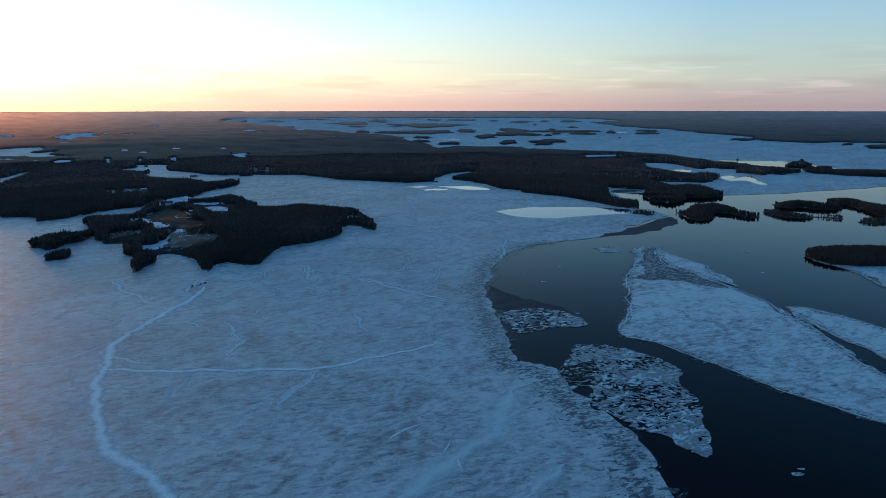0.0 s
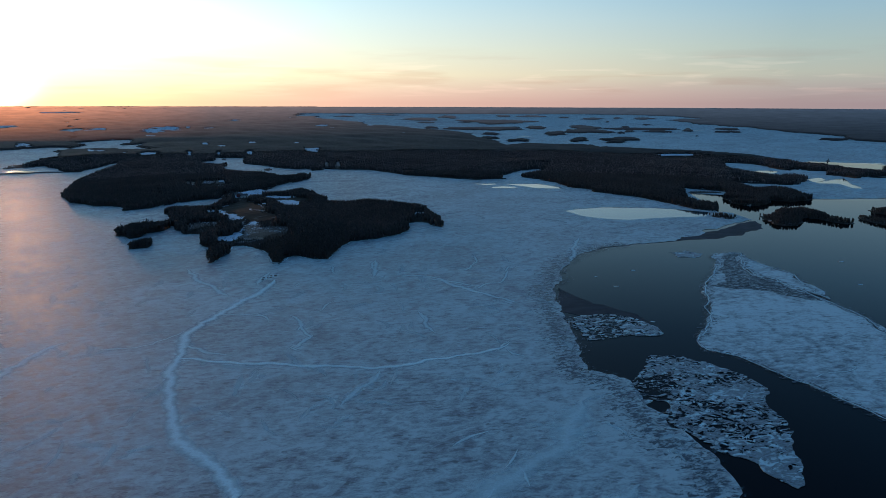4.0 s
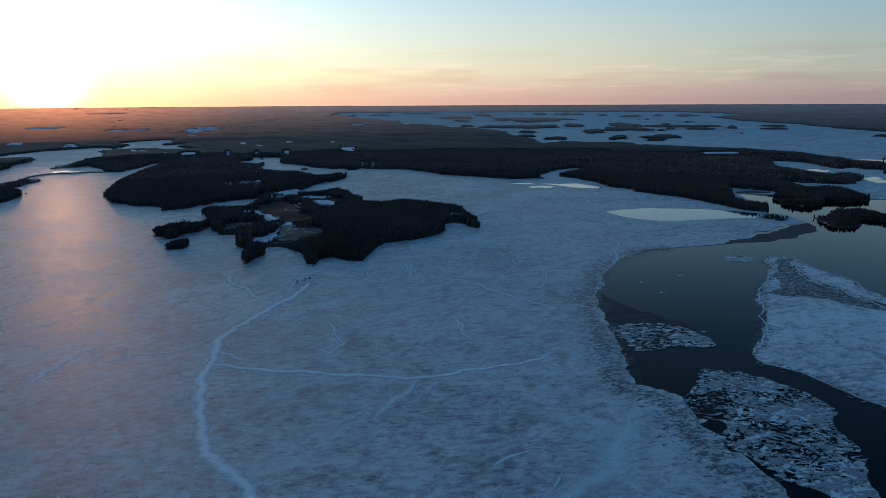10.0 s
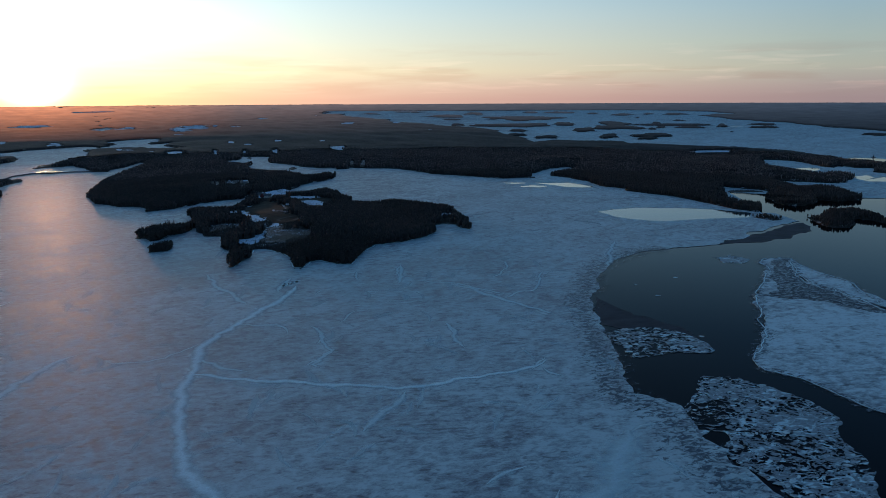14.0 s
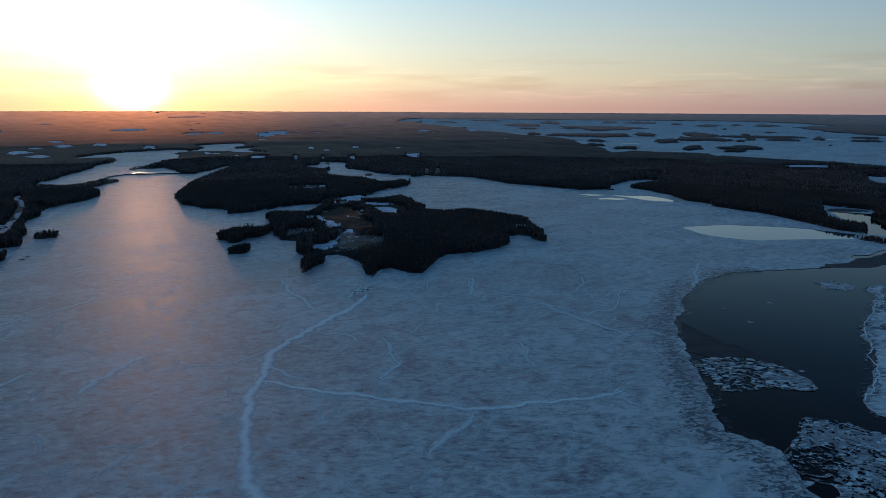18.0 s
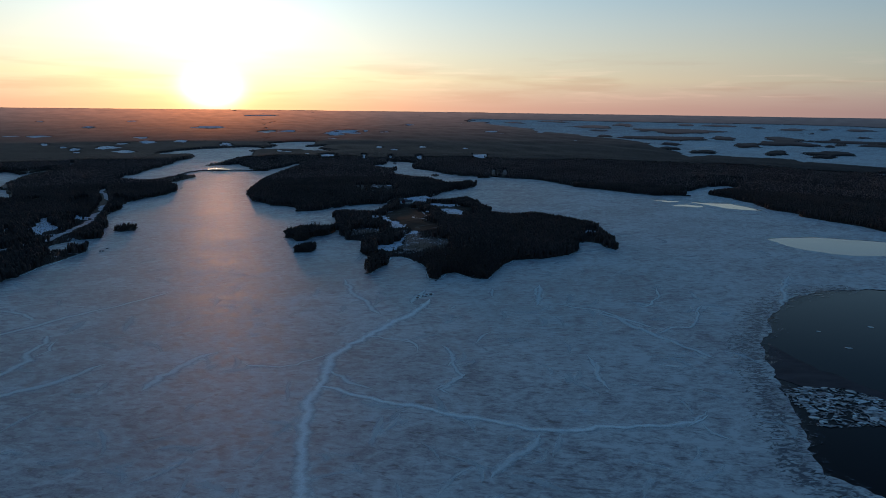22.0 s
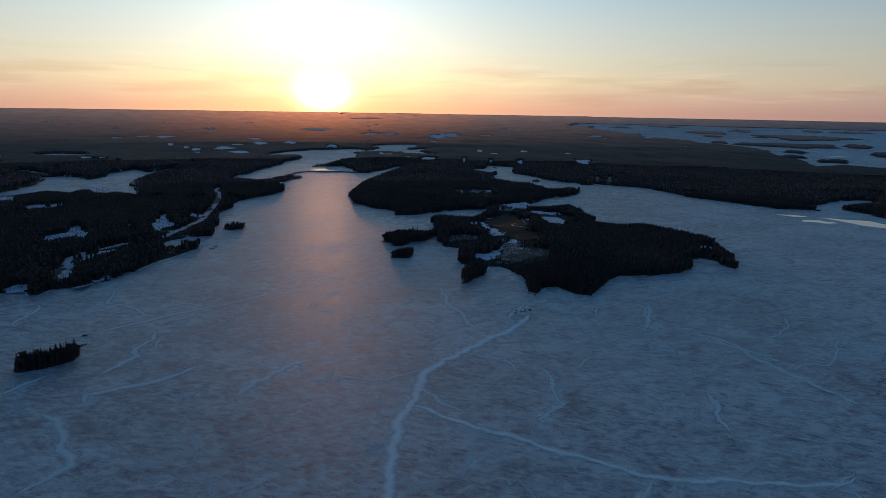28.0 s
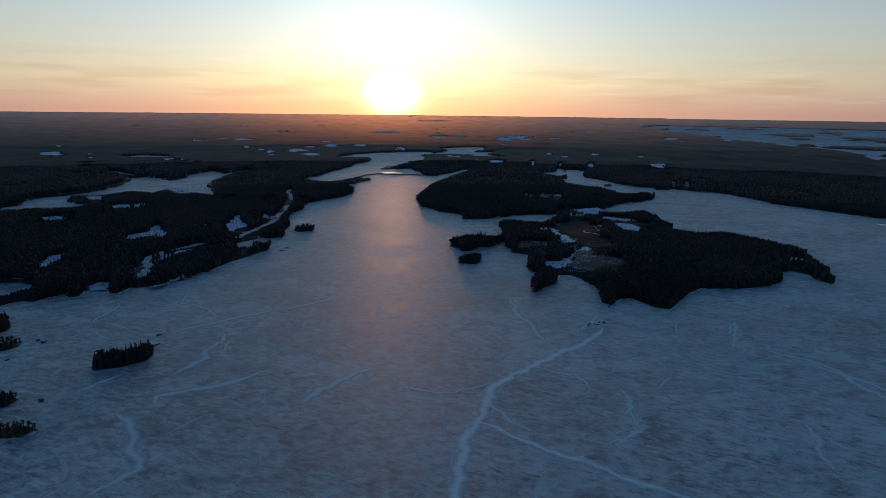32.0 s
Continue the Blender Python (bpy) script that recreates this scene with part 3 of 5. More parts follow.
NORTH_BACK = [(648, 1421), (644, 1449), (641, 1516), (611, 1528), (571, 1517), (561, 1568), (553, 1629), (576, 1689), (610, 1662), (659, 1649), (707, 1636), (736, 1661), (730, 1683), (786, 1741), (791, 1749), (776, 1802), (722, 1793), (696, 1858), (684, 1946), (667, 2032), (690, 2148), (729, 2271), (770, 2224), (813, 2201), (827, 2158), (824, 2075), (848, 2017), (871, 2055), (905, 2135), (900, 2074), (905, 1998), (951, 1997), (948, 1961), (905, 1893), (930, 1860), (949, 1813), (973, 1844), (1041, 1875), (1102, 1891), (1119, 1912), (1105, 1945)]
NORTH_FAR = [(1059, 1960), (1034, 2057), (1017, 2143), (968, 2188), (986, 2259), (968, 2310), (924, 2390), (922, 2504), (904, 2566), (852, 2536), (835, 2631), (807, 2699), (740, 2771), (651, 2773), (565, 2849), (467, 2890), (439, 2972), (401, 2891), (396, 3058), (345, 3104), (274, 3106), (186, 3062), (118, 3109), (48, 3156), (18, 3066), (-23, 2970), (-53, 3144), (-87, 3392), (-154, 3504), (-209, 3749), (-254, 4105), (-320, 4247), (-536, 4585), (-792, 4869), (-1140, 5449), (-1514, 6378), (-1771, 6663), (-2088, 7205), (-2814, 8967), (-3047, 8630)]
R4 = [(454, 1176), (447, 1132), (447, 1096), (458, 1079), (480, 1085), (503, 1113), (513, 1144), (530, 1163), (546, 1150), (555, 1125), (568, 1107), (589, 1119), (590, 1126), (578, 1141), (566, 1161), (573, 1188), (567, 1224), (554, 1246), (513, 1232), (487, 1188), (457, 1160)]
R5 = [(689, 1266), (680, 1229), (697, 1208), (727, 1222), (738, 1201), (767, 1194), (798, 1207), (800, 1212), (788, 1229), (771, 1260), (739, 1276), (696, 1252)]
R5_LOW = [(630, 1188), (623, 1143), (630, 1107), (659, 1095), (689, 1118), (713, 1106), (728, 1094), (737, 1113), (711, 1114), (679, 1121), (658, 1139), (648, 1172), (626, 1178)]
SPIT = [(405, 1460), (443, 1460), (482, 1469), (483, 1480), (452, 1490), (414, 1480)]
R6 = [(818, 1296), (817, 1265), (837, 1250), (834, 1194), (820, 1142), (822, 1117), (839, 1094), (900, 1179), (889, 1214), (878, 1244), (886, 1291), (866, 1316), (832, 1305)]
R7 = [(507, 831), (496, 792), (509, 765), (533, 757), (571, 762), (635, 768), (718, 823), (706, 860), (634, 853), (579, 853), (536, 847)]
R8 = [(1201, 2032), (1126, 1858), (1188, 1795), (1280, 1765), (1385, 1749), (1497, 1896), (1372, 1897), (1241, 1934), (1221, 1989)]
R9 = [(1190, 2132), (1213, 2070), (1229, 2031), (1234, 2057), (1214, 2141)]
R10 = [(361, 1164), (384, 1132), (411, 1151), (399, 1147), (383, 1167)]
R12 = [(736, 1066), (752, 1050), (810, 1055), (826, 1077), (773, 1088)]
NORTHEAST = [(-4693, 11377), (-2865, 11193), (-1842, 11364), (-801, 11252), (193, 11419), (1185, 11585), (2074, 11204), (2594, 9770), (2586, 8709), (1874, 7756), (1907, 6976), (1810, 6262), (1946, 6179), (1922, 5745), (2034, 5618), (1986, 5261), (1981, 4763), (2049, 4514), (2044, 4039), (1907, 3704), (1993, 3524), (2056, 3413), (2232, 3518), (2308, 3460), (2451, 3403), (2547, 3024), (19549, 22444), (10455, 27867), (-2239, 29679), (-11377, 27618)]
LEAD_WEST = [(124, 249), (122, 272), (121, 293), (120, 309), (123, 326), (120, 339), (120, 349), (113, 363), (102, 378), (92, 408), (90, 437), (79, 453), (60, 459), (59, 495), (56, 536), (53, 568), (49, 622), (50, 686), (62, 750), (82, 810), (121, 872), (187, 914), (245, 939), (293, 983), (339, 1042), (394, 1102), (426, 1132), (418, 1170), (412, 1203), (390, 1203)]
LEAD_NORTH = [(402, 1366), (409, 1460), (490, 1440), (647, 1401), (824, 1437), (1002, 1506), (1135, 1560), (1556, 1653), (1560, 1024), (523, 273), (184, 203)]
POOL_A = [(101, 1185), (124, 1140), (153, 1116), (208, 1104), (295, 1139), (354, 1157), (373, 1204), (318, 1232), (250, 1240), (132, 1212)]
POOL_B = [(-17, 1571), (23, 1570), (68, 1582), (109, 1536), (129, 1504), (92, 1499), (57, 1504), (37, 1526), (9, 1548)]
POOL_C = [(828, 2036), (850, 1998), (922, 2094), (897, 2135)]
POOL_D = [(800, 1799), (790, 1686), (837, 1686), (832, 1598), (854, 1598), (868, 1686), (915, 1813), (831, 1741)]
POOL_H = [(-1466, 1646), (-1464, 1670), (-1443, 1684), (-1393, 1671), (-1369, 1621), (-1395, 1604)]
POOL_G = [(1115, 2252), (1206, 2237), (1212, 2256), (1121, 2266)]
FLOE_LONG = [(161, 529), (180, 567), (195, 602), (207, 652), (214, 686), (227, 723), (253, 778), (272, 826), (268, 843), (289, 868), (315, 871), (298, 809), (289, 763), (309, 741), (330, 662), (341, 611), (340, 567), (341, 514), (334, 458), (338, 431), (337, 390), (307, 326), (302, 345), (287, 361), (276, 370), (261, 389), (249, 401), (233, 427), (219, 453), (200, 476), (185, 501), (164, 512)]
FLOE_STRIP = [(313, 860), (321, 809), (340, 763), (336, 669), (313, 715), (293, 763)]
FLOE_SIDE = [(351, 596), (372, 592), (393, 563), (408, 531), (431, 487), (378, 417), (360, 463), (353, 500), (349, 535)]
BRASH_A = [(53, 573), (69, 585), (96, 593), (122, 581), (137, 547), (130, 539), (106, 539), (80, 524), (67, 522), (64, 544), (55, 559)]
BRASH_B = [(115, 495), (142, 494), (163, 476), (180, 458), (185, 437), (175, 413), (179, 395), (173, 370), (168, 349), (161, 329), (154, 320), (146, 329), (142, 342), (130, 349), (120, 356), (113, 371), (100, 389), (90, 408), (87, 432), (98, 459)]
HOLE_B = [(93, 408), (100, 416), (108, 414), (109, 406), (102, 397), (95, 398)]
HOLE_C = [(114, 366), (120, 365), (122, 358), (115, 357)]
FRINGE = [(494, 792), (509, 743), (503, 666), (515, 592), (623, 708), (590, 756), (533, 757), (509, 765)]
THIN_TONGUE = [(245, 939), (335, 1027), (393, 1097), (427, 1120), (413, 1052), (341, 988), (286, 956)]
THIN_SPECK = [(217, 861), (243, 879), (262, 860), (247, 836), (223, 836)]
THIN_BAY = [(53, 675), (52, 594), (69, 586), (96, 595), (122, 583), (137, 548), (128, 584), (104, 612), (72, 642)]
WET_PATCH = [(288, 857), (311, 864), (295, 809), (288, 755), (310, 725), (325, 660), (296, 674), (270, 692), (245, 695), (225, 705), (254, 772)]
ROAD = [(-776, 474), (-853, 526), (-871, 566), (-885, 637), (-889, 689), (-914, 739), (-956, 806), (-1081, 937), (-1190, 1042), (-1258, 1087), (-1304, 1133)]
CAUSEWAY = [(-1405, 1460), (-1416, 1494), (-1436, 1591), (-1389, 1619), (-1354, 1648), (-1293, 1664)]
HOME = HOME_SOUTH + HOME_NORTH + HOME_WEST
WEST = WEST_SHORE + WEST_SOUND + [(-1930, 2600), (-8800, 11700), (-20300, 23900), (-27000, 15500), (-31000, 4000), (-29000, -9000), (-6000, -3000), (-1500, -300)]
NORTH = SOUND_EAST + CAPE_SOUTH + INLET + NORTH_COAST + NORTH_BACK + NORTH_FAR + [(-5200, 16000), (-9500, 29500), (-20000, 24100), (-9000, 11600)]
ISLANDS = [(ISLET_ROUND, 7.5), (R4, 8.5), (R5, 8.5), (R6, 9), (R5_LOW, 7), (R7, 8.5), (R8, 9), (R9, 8), (R10, 7), (R12, 6), (ISLET_TALL, 13.5), (ISLET_LOW, 8.5), (ISLET_RIDGE, 10.5), (ISLET_EDGE, 7), (ISLET_PINE, 4.5), (ISLET_SPRUCE, 6), (ISLET_BUSHY, 4), (SPIT, 2.5)]
TALL_CLUMP = [(-596, 922), (-585, 919), (-577, 926), (-581, 935), (-593, 933)]
PLANTED = [(ISLET_ROUND, 26, 0.5, 1.0), (ISLET_TALL, 80, 0.5, 1.5), (ISLET_LOW, 22, 0.4, 0.95), (ISLET_RIDGE, 64, 0.85, 1.4), (ISLET_EDGE, 20, 0.6, 1.1), (ISLET_PINE, 20, 0.2, 0.7), (ISLET_SPRUCE, 22, 0.5, 0.85), (ISLET_BUSHY, 32, 0.0, 0.62), (TALL_CLUMP, 12, 1.0, 1.75)]
ISLAND_AT = [0, 10, 11, 12, 13, 14, 15, 16, 10]
SCRAPS = [(198, 304, 2.2), (203, 309, 1.2), (134, 577, 1.6), (118, 690, 1.8), (101, 727, 1.5), (229, 608, 1.4), (360, 525, 1.6), (515, 591, 1.8), (490, 640, 1.5), (397, 730, 2.0), (430, 838, 2.2), (150, 761, 1.8), (575, 708, 1.7)]
SKERRY = (-288, 668)
ROCKS = [(-648, 325, 4), (-580, 396, 2), (-523, 275, 3), (-777, 683, 4), (-784, 700, 4), (-297, 741, 4), (-626, 289, 2), (-560, 382, 3), (-1182, 1244, 3)]
HOUSES = [
    (-560, 1238, 20, 14, 9, 5.0, "white_board", "tin_roof", "pale two-storey farmhouse beside a brown field", "house"),
    (-578, 1256, 100, 18, 9, 4.2, "red_board", "tin_roof", "long red barn behind the farmhouse", "barn"),
    (-542, 1262, 30, 9, 6, 3.0, "red_board", "snow_roof", "small red outbuilding with snow on its roof", "shed"),
    (-598, 1280, 60, 11, 7, 3.2, "grey_board", "tin_roof", "grey weathered farm shed at the wood's edge", "shed"),
    (-470, 1126, 15, 6, 4, 2.4, "grey_board", "snow_roof", "small grey field barn beside a track", "shed"),
    (-1240, 850, 70, 10, 7, 3.2, "red_board", "snow_roof", "red cottage among the trees by the water", "cottage"),
    (-700, 1425, 25, 10, 7, 3.2, "grey_board", "snow_roof", "grey cottage in a clearing on the cape", "cottage"),
]
FAR_ISLANDS = [(-1414, 7552, -792, 7546, 1363), (-576, 6761, 323, 6768, 1665), (-693, 5028, -587, 5033, 378), (-566, 4924, 191, 4962, 784), (110, 5179, 290, 5187, 850), (-187, 4102, -60, 4110, 320), (-198, 3614, -76, 3623, 306), (-27, 3412, 120, 3425, 271), (222, 4204, 368, 4214, 636), (-1048, 9055, -750, 9042, 1931), (-275, 9789, 19, 9771, 1384), (69, 9566, 560, 9538, 1702), (-2469, 10261, -1736, 10211, 1358), (358, 4582, 726, 4603, 664), (479, 5253, 744, 5265, 989), (712, 5040, 1372, 5071, 367), (1288, 4866, 1372, 4870, 646), (912, 5452, 1026, 5456, 427)]\
    + [(812, 4608, 893, 4613, 305), (722, 4392, 789, 4396, 196), (920, 4614, 1157, 4628, 308), (1586, 5134, 1830, 5145, 384), (1453, 4645, 1655, 4657, 314), (1150, 4055, 1177, 4057, 169), (1232, 6085, 1352, 6088, 374), (1003, 6871, 1078, 6872, 676), (922, 6871, 980, 6871, 278), (909, 8331, 1224, 8322, 990), (1356, 8622, 1520, 8616, 1061), (1591, 8536, 1940, 8524, 1193), (312, 3518, 421, 3527, 443), (489, 3586, 720, 3604, 351), (488, 3335, 601, 3345, 208), (-999, 6375, -765, 6379, 429), (630, 8812, 818, 8804, 783), (-599, 6472, -365, 6476, 254)]\
    + [(-84, 7187, 137, 7186, 527), (-2580, 8939, -2234, 8925, 877), (1741, 3771, 1940, 3766, 238), (2136, 3308, 2217, 3306, 198), (2109, 3098, 2320, 3093, 442), (1118, 2352, 1135, 2352, 66), (1344, 2323, 1369, 2323, 67), (1190, 2132, 1281, 2131, 128), (1207, 2003, 1276, 2003, 95), (-749, 1805, -725, 1813, 54), (-1022, 2099, -1008, 2104, 78)]
PATCHES = [(-2569, 4200, -2472, 4237, 844), (-2606, 4467, -2516, 4502, 600), (-2516, 4016, -2430, 4049, 406), (-3011, 4167, -2909, 4206, 202), (-2462, 4493, -2429, 4506, 208), (-1437, 2758, -1411, 2767, 137), (-1310, 2659, -1281, 2669, 88), (-842, 2470, -785, 2489, 186), (-1381, 2175, -1326, 2193, 119), (-1235, 2251, -1219, 2257, 230), (-1025, 2321, -1008, 2326, 174), (-1126, 2273, -1112, 2278, 91), (-601, 1932, -582, 1938, 111), (-565, 1943, -548, 1949, 111), (-1396, 4702, -1346, 4721, 145), (-1614, 5039, -1517, 5077, 288), (-1049, 2913, -1025, 2921, 98), (-792, 1298, -782, 1301, 32)]\
    + [(-774, 1394, -751, 1401, 56), (-718, 1433, -694, 1440, 101), (-781, 1584, -770, 1588, 44), (553, 2418, 741, 2416, 80), (-2945, 1170, -2885, 1227, 254), (-2565, 1363, -2553, 1375, 43), (-2816, 1293, -2797, 1311, 47), (-2628, 1217, -2615, 1229, 57), (-2344, 1363, -2300, 1404, 65), (-2287, 1389, -2258, 1417, 50), (-2103, 1224, -2088, 1237, 30), (-2138, 1369, -2118, 1387, 33), (-3568, 2509, -3488, 2601, 179), (-3675, 2444, -3615, 2513, 105), (-3663, 2291, -3621, 2340, 100), (-6267, 3434, -6238, 3481, 268), (-5005, 3132, -4974, 3175, 187), (-2468, 2059, -2407, 2120, 263)]\
    + [(-2188, 1916, -2132, 1969, 216), (-2457, 1930, -2430, 1957, 130), (-2577, 1980, -2558, 1998, 141), (-2851, 2085, -2830, 2107, 166), (-2676, 2490, -2628, 2541, 294), (-2583, 2628, -2532, 2683, 245), (-2225, 2571, -2186, 2612, 234), (-3034, 2784, -2991, 2833, 166), (-2450, 3921, -2380, 4002, 759), (-2572, 4279, -2467, 4406, 782), (-2937, 4033, -2850, 4139, 305), (-4039, 4349, -3884, 4564, 504), (-8270, 10200, -8068, 10902, 1035), (-1372, 2153, -1322, 2199, 116), (-1930, 924, -1913, 938, 30), (-2060, 1132, -2044, 1145, 68)]
POOLS = [POOL_A, POOL_B, POOL_C, POOL_D, POOL_G, POOL_H]
MELT = [(-822, 4966, -685, 4973, 262), (-553, 4622, -356, 4633, 317), (-231, 4459, -183, 4462, 120), (44, 5483, 136, 5486, 308), (-16, 3938, 130, 3948, 226), (1108, 4416, 1217, 4423, 365), (1337, 4773, 1546, 4785, 624), (1579, 4445, 1792, 4459, 376), (1598, 4153, 1828, 4169, 180), (693, 2107, 739, 2106, 51), (732, 1955, 804, 1954, 82), (875, 2065, 909, 2064, 92), (796, 1762, 844, 1762, 101), (993, 1859, 1083, 1858, 61), (1053, 2285, 1082, 2285, 50), (1120, 2272, 1266, 2270, 50), (-92, 1557, -34, 1557, 21), (-45, 1505, 16, 1505, 36)]
FLOE_HOLES = [HOLE_B, HOLE_C]
FLOE_CRACKS = [[(210, 458), (236, 472), (267, 486), (274, 491)], [(330, 662), (340, 609), (340, 567), (344, 518)]]
FARM_TRACKS = [[(-426, 1038), (-440, 1055), (-456, 1061), (-467, 1058), (-478, 1075), (-479, 1092)], [(-454, 1075), (-471, 1112), (-492, 1150), (-506, 1168)]]
FLOES = [
    ("ice_floe", FLOE_LONG, "floe", "long pale snow-covered floe adrift in dark water"),
    ("ice_floe", FLOE_STRIP, "floe", "narrow pale strip of ice beside the long floe"),
    ("ice_floe", FLOE_SIDE, "floe", "smooth pale floe split off by a dark crack"),
    ("ice_floe", FRINGE, "floe", "pale shelf of ice fast to a wooded island"),
    ("ice_floe", BRASH_A, "brash", "small lacy floe of broken white brash ice"),
    ("ice_floe", BRASH_B, "brash", "lacy rotten floe of white slush with dark holes"),
    ("thin_ice", THIN_TONGUE, "thin", "dark grey tongue of new thin ice"),
    ("thin_ice", THIN_SPECK, "brash", "speckled scrap of thin ice on the water"),
    ("thin_ice", THIN_BAY, "thin", "dark film of new thin ice in the bay"),
]
DRIFT_T1 = [(-272, 669), (-270, 613), (-278, 577), (-281, 537), (-285, 509), (-278, 477), (-265, 443), (-250, 409), (-233, 375), (-215, 346), (-195, 324), (-176, 312), (-161, 301), (-149, 288), (-140, 274)]
DRIFT_T2 = [(-276, 473), (-253, 460), (-225, 454)]
DRIFT_T3 = [(-265, 443), (-230, 441), (-192, 443), (-147, 443), (-106, 443), (-83, 452), (-49, 470), (-21, 486), (0, 508)]
DRIFT_T4 = [(-99, 440), (-102, 418), (-110, 400), (-114, 383)]
DRIFT_T5 = [(-103, 699), (-61, 668), (-21, 638), (9, 616)]
DRIFT_T6 = [(-396, 700), (-359, 654), (-325, 629), (-298, 602)]
DRIFT_T7 = [(-345, 454), (-312, 460), (-297, 481), (-291, 502)]
DRIFT_T8 = [(49, 408), (35, 360), (26, 339), (5, 315), (-14, 292), (-25, 279)]
DRIFT_T9 = [(-580, 403), (-577, 429), (-570, 468), (-556, 512), (-547, 551), (-544, 581)]
DRIFT_T10 = [(-541, 435), (-524, 422), (-518, 401), (-501, 391), (-496, 366), (-493, 354)]
DRIFT_T11 = [(-454, 322), (-467, 330), (-457, 352), (-446, 373), (-443, 391), (-441, 410)]
DRIFT_T11B = [(-464, 300), (-442, 299), (-423, 292), (-410, 282), (-395, 282), (-387, 276), (-385, 261), (-384, 246)]
DRIFT_T12 = [(-374, 470), (-384, 442), (-381, 418), (-385, 411), (-381, 404), (-378, 387)]
DRIFT_T13 = [(-711, 418), (-686, 402), (-669, 375), (-658, 372)]
DRIFT_T13B = [(-697, 492), (-673, 475), (-655, 458), (-623, 464), (-588, 458)]
DRIFT_T14 = [(-149, 711), (-125, 704), (-108, 706), (-83, 696), (-59, 682), (-38, 668)]
DRIFT_T15 = [(-287, 547), (-253, 549), (-238, 549), (-226, 538)]
DRIFT_T16 = [(-176, 771), (-164, 721), (-162, 695)]
DRIFT_T17 = [(103, 940), (87, 844), (79, 801)]
DRIFT_T18 = [(-240, 641), (-239, 660), (-237, 652)]
DRIFT_T19 = [(-200, 544), (-191, 527), (-191, 514)]
DRIFT_T20 = [(-173, 506), (-177, 491), (-181, 474), (-172, 469)]
DRIFT_T21 = [(-181, 604), (-186, 577), (-190, 564)]
DRIFT_T22 = [(-92, 582), (-83, 561), (-79, 551)]
DRIFT_T23 = [(-89, 577), (-76, 537), (-66, 522)]
DRIFT_T25 = [(-285, 648), (-288, 665), (-289, 675), (-290, 698)]
DRIFT_T26 = [(-281, 689), (-286, 672), (-294, 670)]
DRIFT_T27 = [(-213, 554), (-199, 541), (-189, 520), (-174, 502), (-178, 486), (-185, 470)]
DRIFT_T28 = [(-264, 548), (-245, 553), (-232, 545), (-225, 531)]
DRIFT_T29 = [(-42, 658), (-31, 676), (-12, 688), (-7, 707), (-5, 744)]
DRIFT_T30 = [(-45, 585), (-22, 586), (-10, 588)]
DRIFT_T31 = [(-225, 738), (-209, 702)]
DRIFT_T32 = [(-177, 775), (-168, 722)]
DRIFT_T33 = [(-13, 486), (-6, 503), (0, 516)]
DRIFT_T34 = [(-3, 494), (3, 484), (13, 480)]
DRIFT_T35 = [(-518, 295), (-522, 313), (-524, 332)]
DRIFT_T36 = [(-4, 307), (-10, 295), (-18, 284)]
DRIFT_T37 = [(-34, 340), (-22, 354), (-11, 361)]
DRIFT_T38 = [(5, 341), (1, 328), (-2, 322)]
DRIFT_T39 = [(6, 323), (9, 313), (11, 306)]
DRIFT_T40 = [(-48, 813), (-45, 773), (-55, 739), (-70, 728)]
DRIFT_T41 = [(0, 769), (-7, 735)]
DRIFT_T42 = [(-523, 433), (-506, 412), (-506, 397)]
DRIFT_T24 = [(70, 314), (55, 298), (43, 283)]
DRIFTS = [(9, DRIFT_T1), (4, DRIFT_T2), (5, DRIFT_T3), (5, DRIFT_T4), (5, DRIFT_T5), (5, DRIFT_T6), (2.5, DRIFT_T7), (14, DRIFT_T8), (5, DRIFT_T9), (5, DRIFT_T10), (6, DRIFT_T11), (5, DRIFT_T11B), (6, DRIFT_T12), (4, DRIFT_T13), (4, DRIFT_T13B), (4, DRIFT_T14), (3, DRIFT_T15), (5, DRIFT_T16), (5, DRIFT_T17), (3, DRIFT_T18), (4, DRIFT_T19), (4, DRIFT_T20), (3, DRIFT_T21), (3, DRIFT_T22), (3, DRIFT_T23), (6, DRIFT_T25), (4, DRIFT_T26), (3, DRIFT_T27), (3, DRIFT_T28), (3, DRIFT_T29), (2.5, DRIFT_T30), (3, DRIFT_T31), (3, DRIFT_T32), (3, DRIFT_T33), (4, DRIFT_T34), (4, DRIFT_T35), (5, DRIFT_T36), (2.5, DRIFT_T37), (3, DRIFT_T38), (5, DRIFT_T39), (2.5, DRIFT_T40), (2.5, DRIFT_T41), (3, DRIFT_T42), (8, DRIFT_T24)]
GAP_FIELD = [(-556, 1124), (-551, 1157), (-542, 1192), (-505, 1185), (-462, 1110), (-418, 1034), (-391, 981), (-422, 966), (-451, 989), (-482, 1024), (-519, 1065)]
GAP_SNOW_A = [(-558, 1099), (-559, 1130), (-542, 1133), (-523, 1070), (-483, 1023), (-451, 989), (-464, 964), (-499, 1021), (-536, 1068)]
GAP_SNOW_A2 = [(-567, 1074), (-552, 1088), (-534, 1063), (-546, 1055)]
GAP_SNOW_B = [(-418, 841), (-421, 884), (-429, 939), (-424, 966), (-411, 959), (-403, 918), (-406, 879), (-404, 840)]
GAP_SNOW_D = [(-474, 1190), (-453, 1214), (-412, 1161), (-413, 1130), (-445, 1162)]
GAP_SNOW_E = [(-533, 1244), (-507, 1279), (-450, 1281), (-455, 1257), (-507, 1234)]
GAP_SNOW_F = [(-181, 1081), (-178, 1111), (-162, 1123), (-155, 1104)]
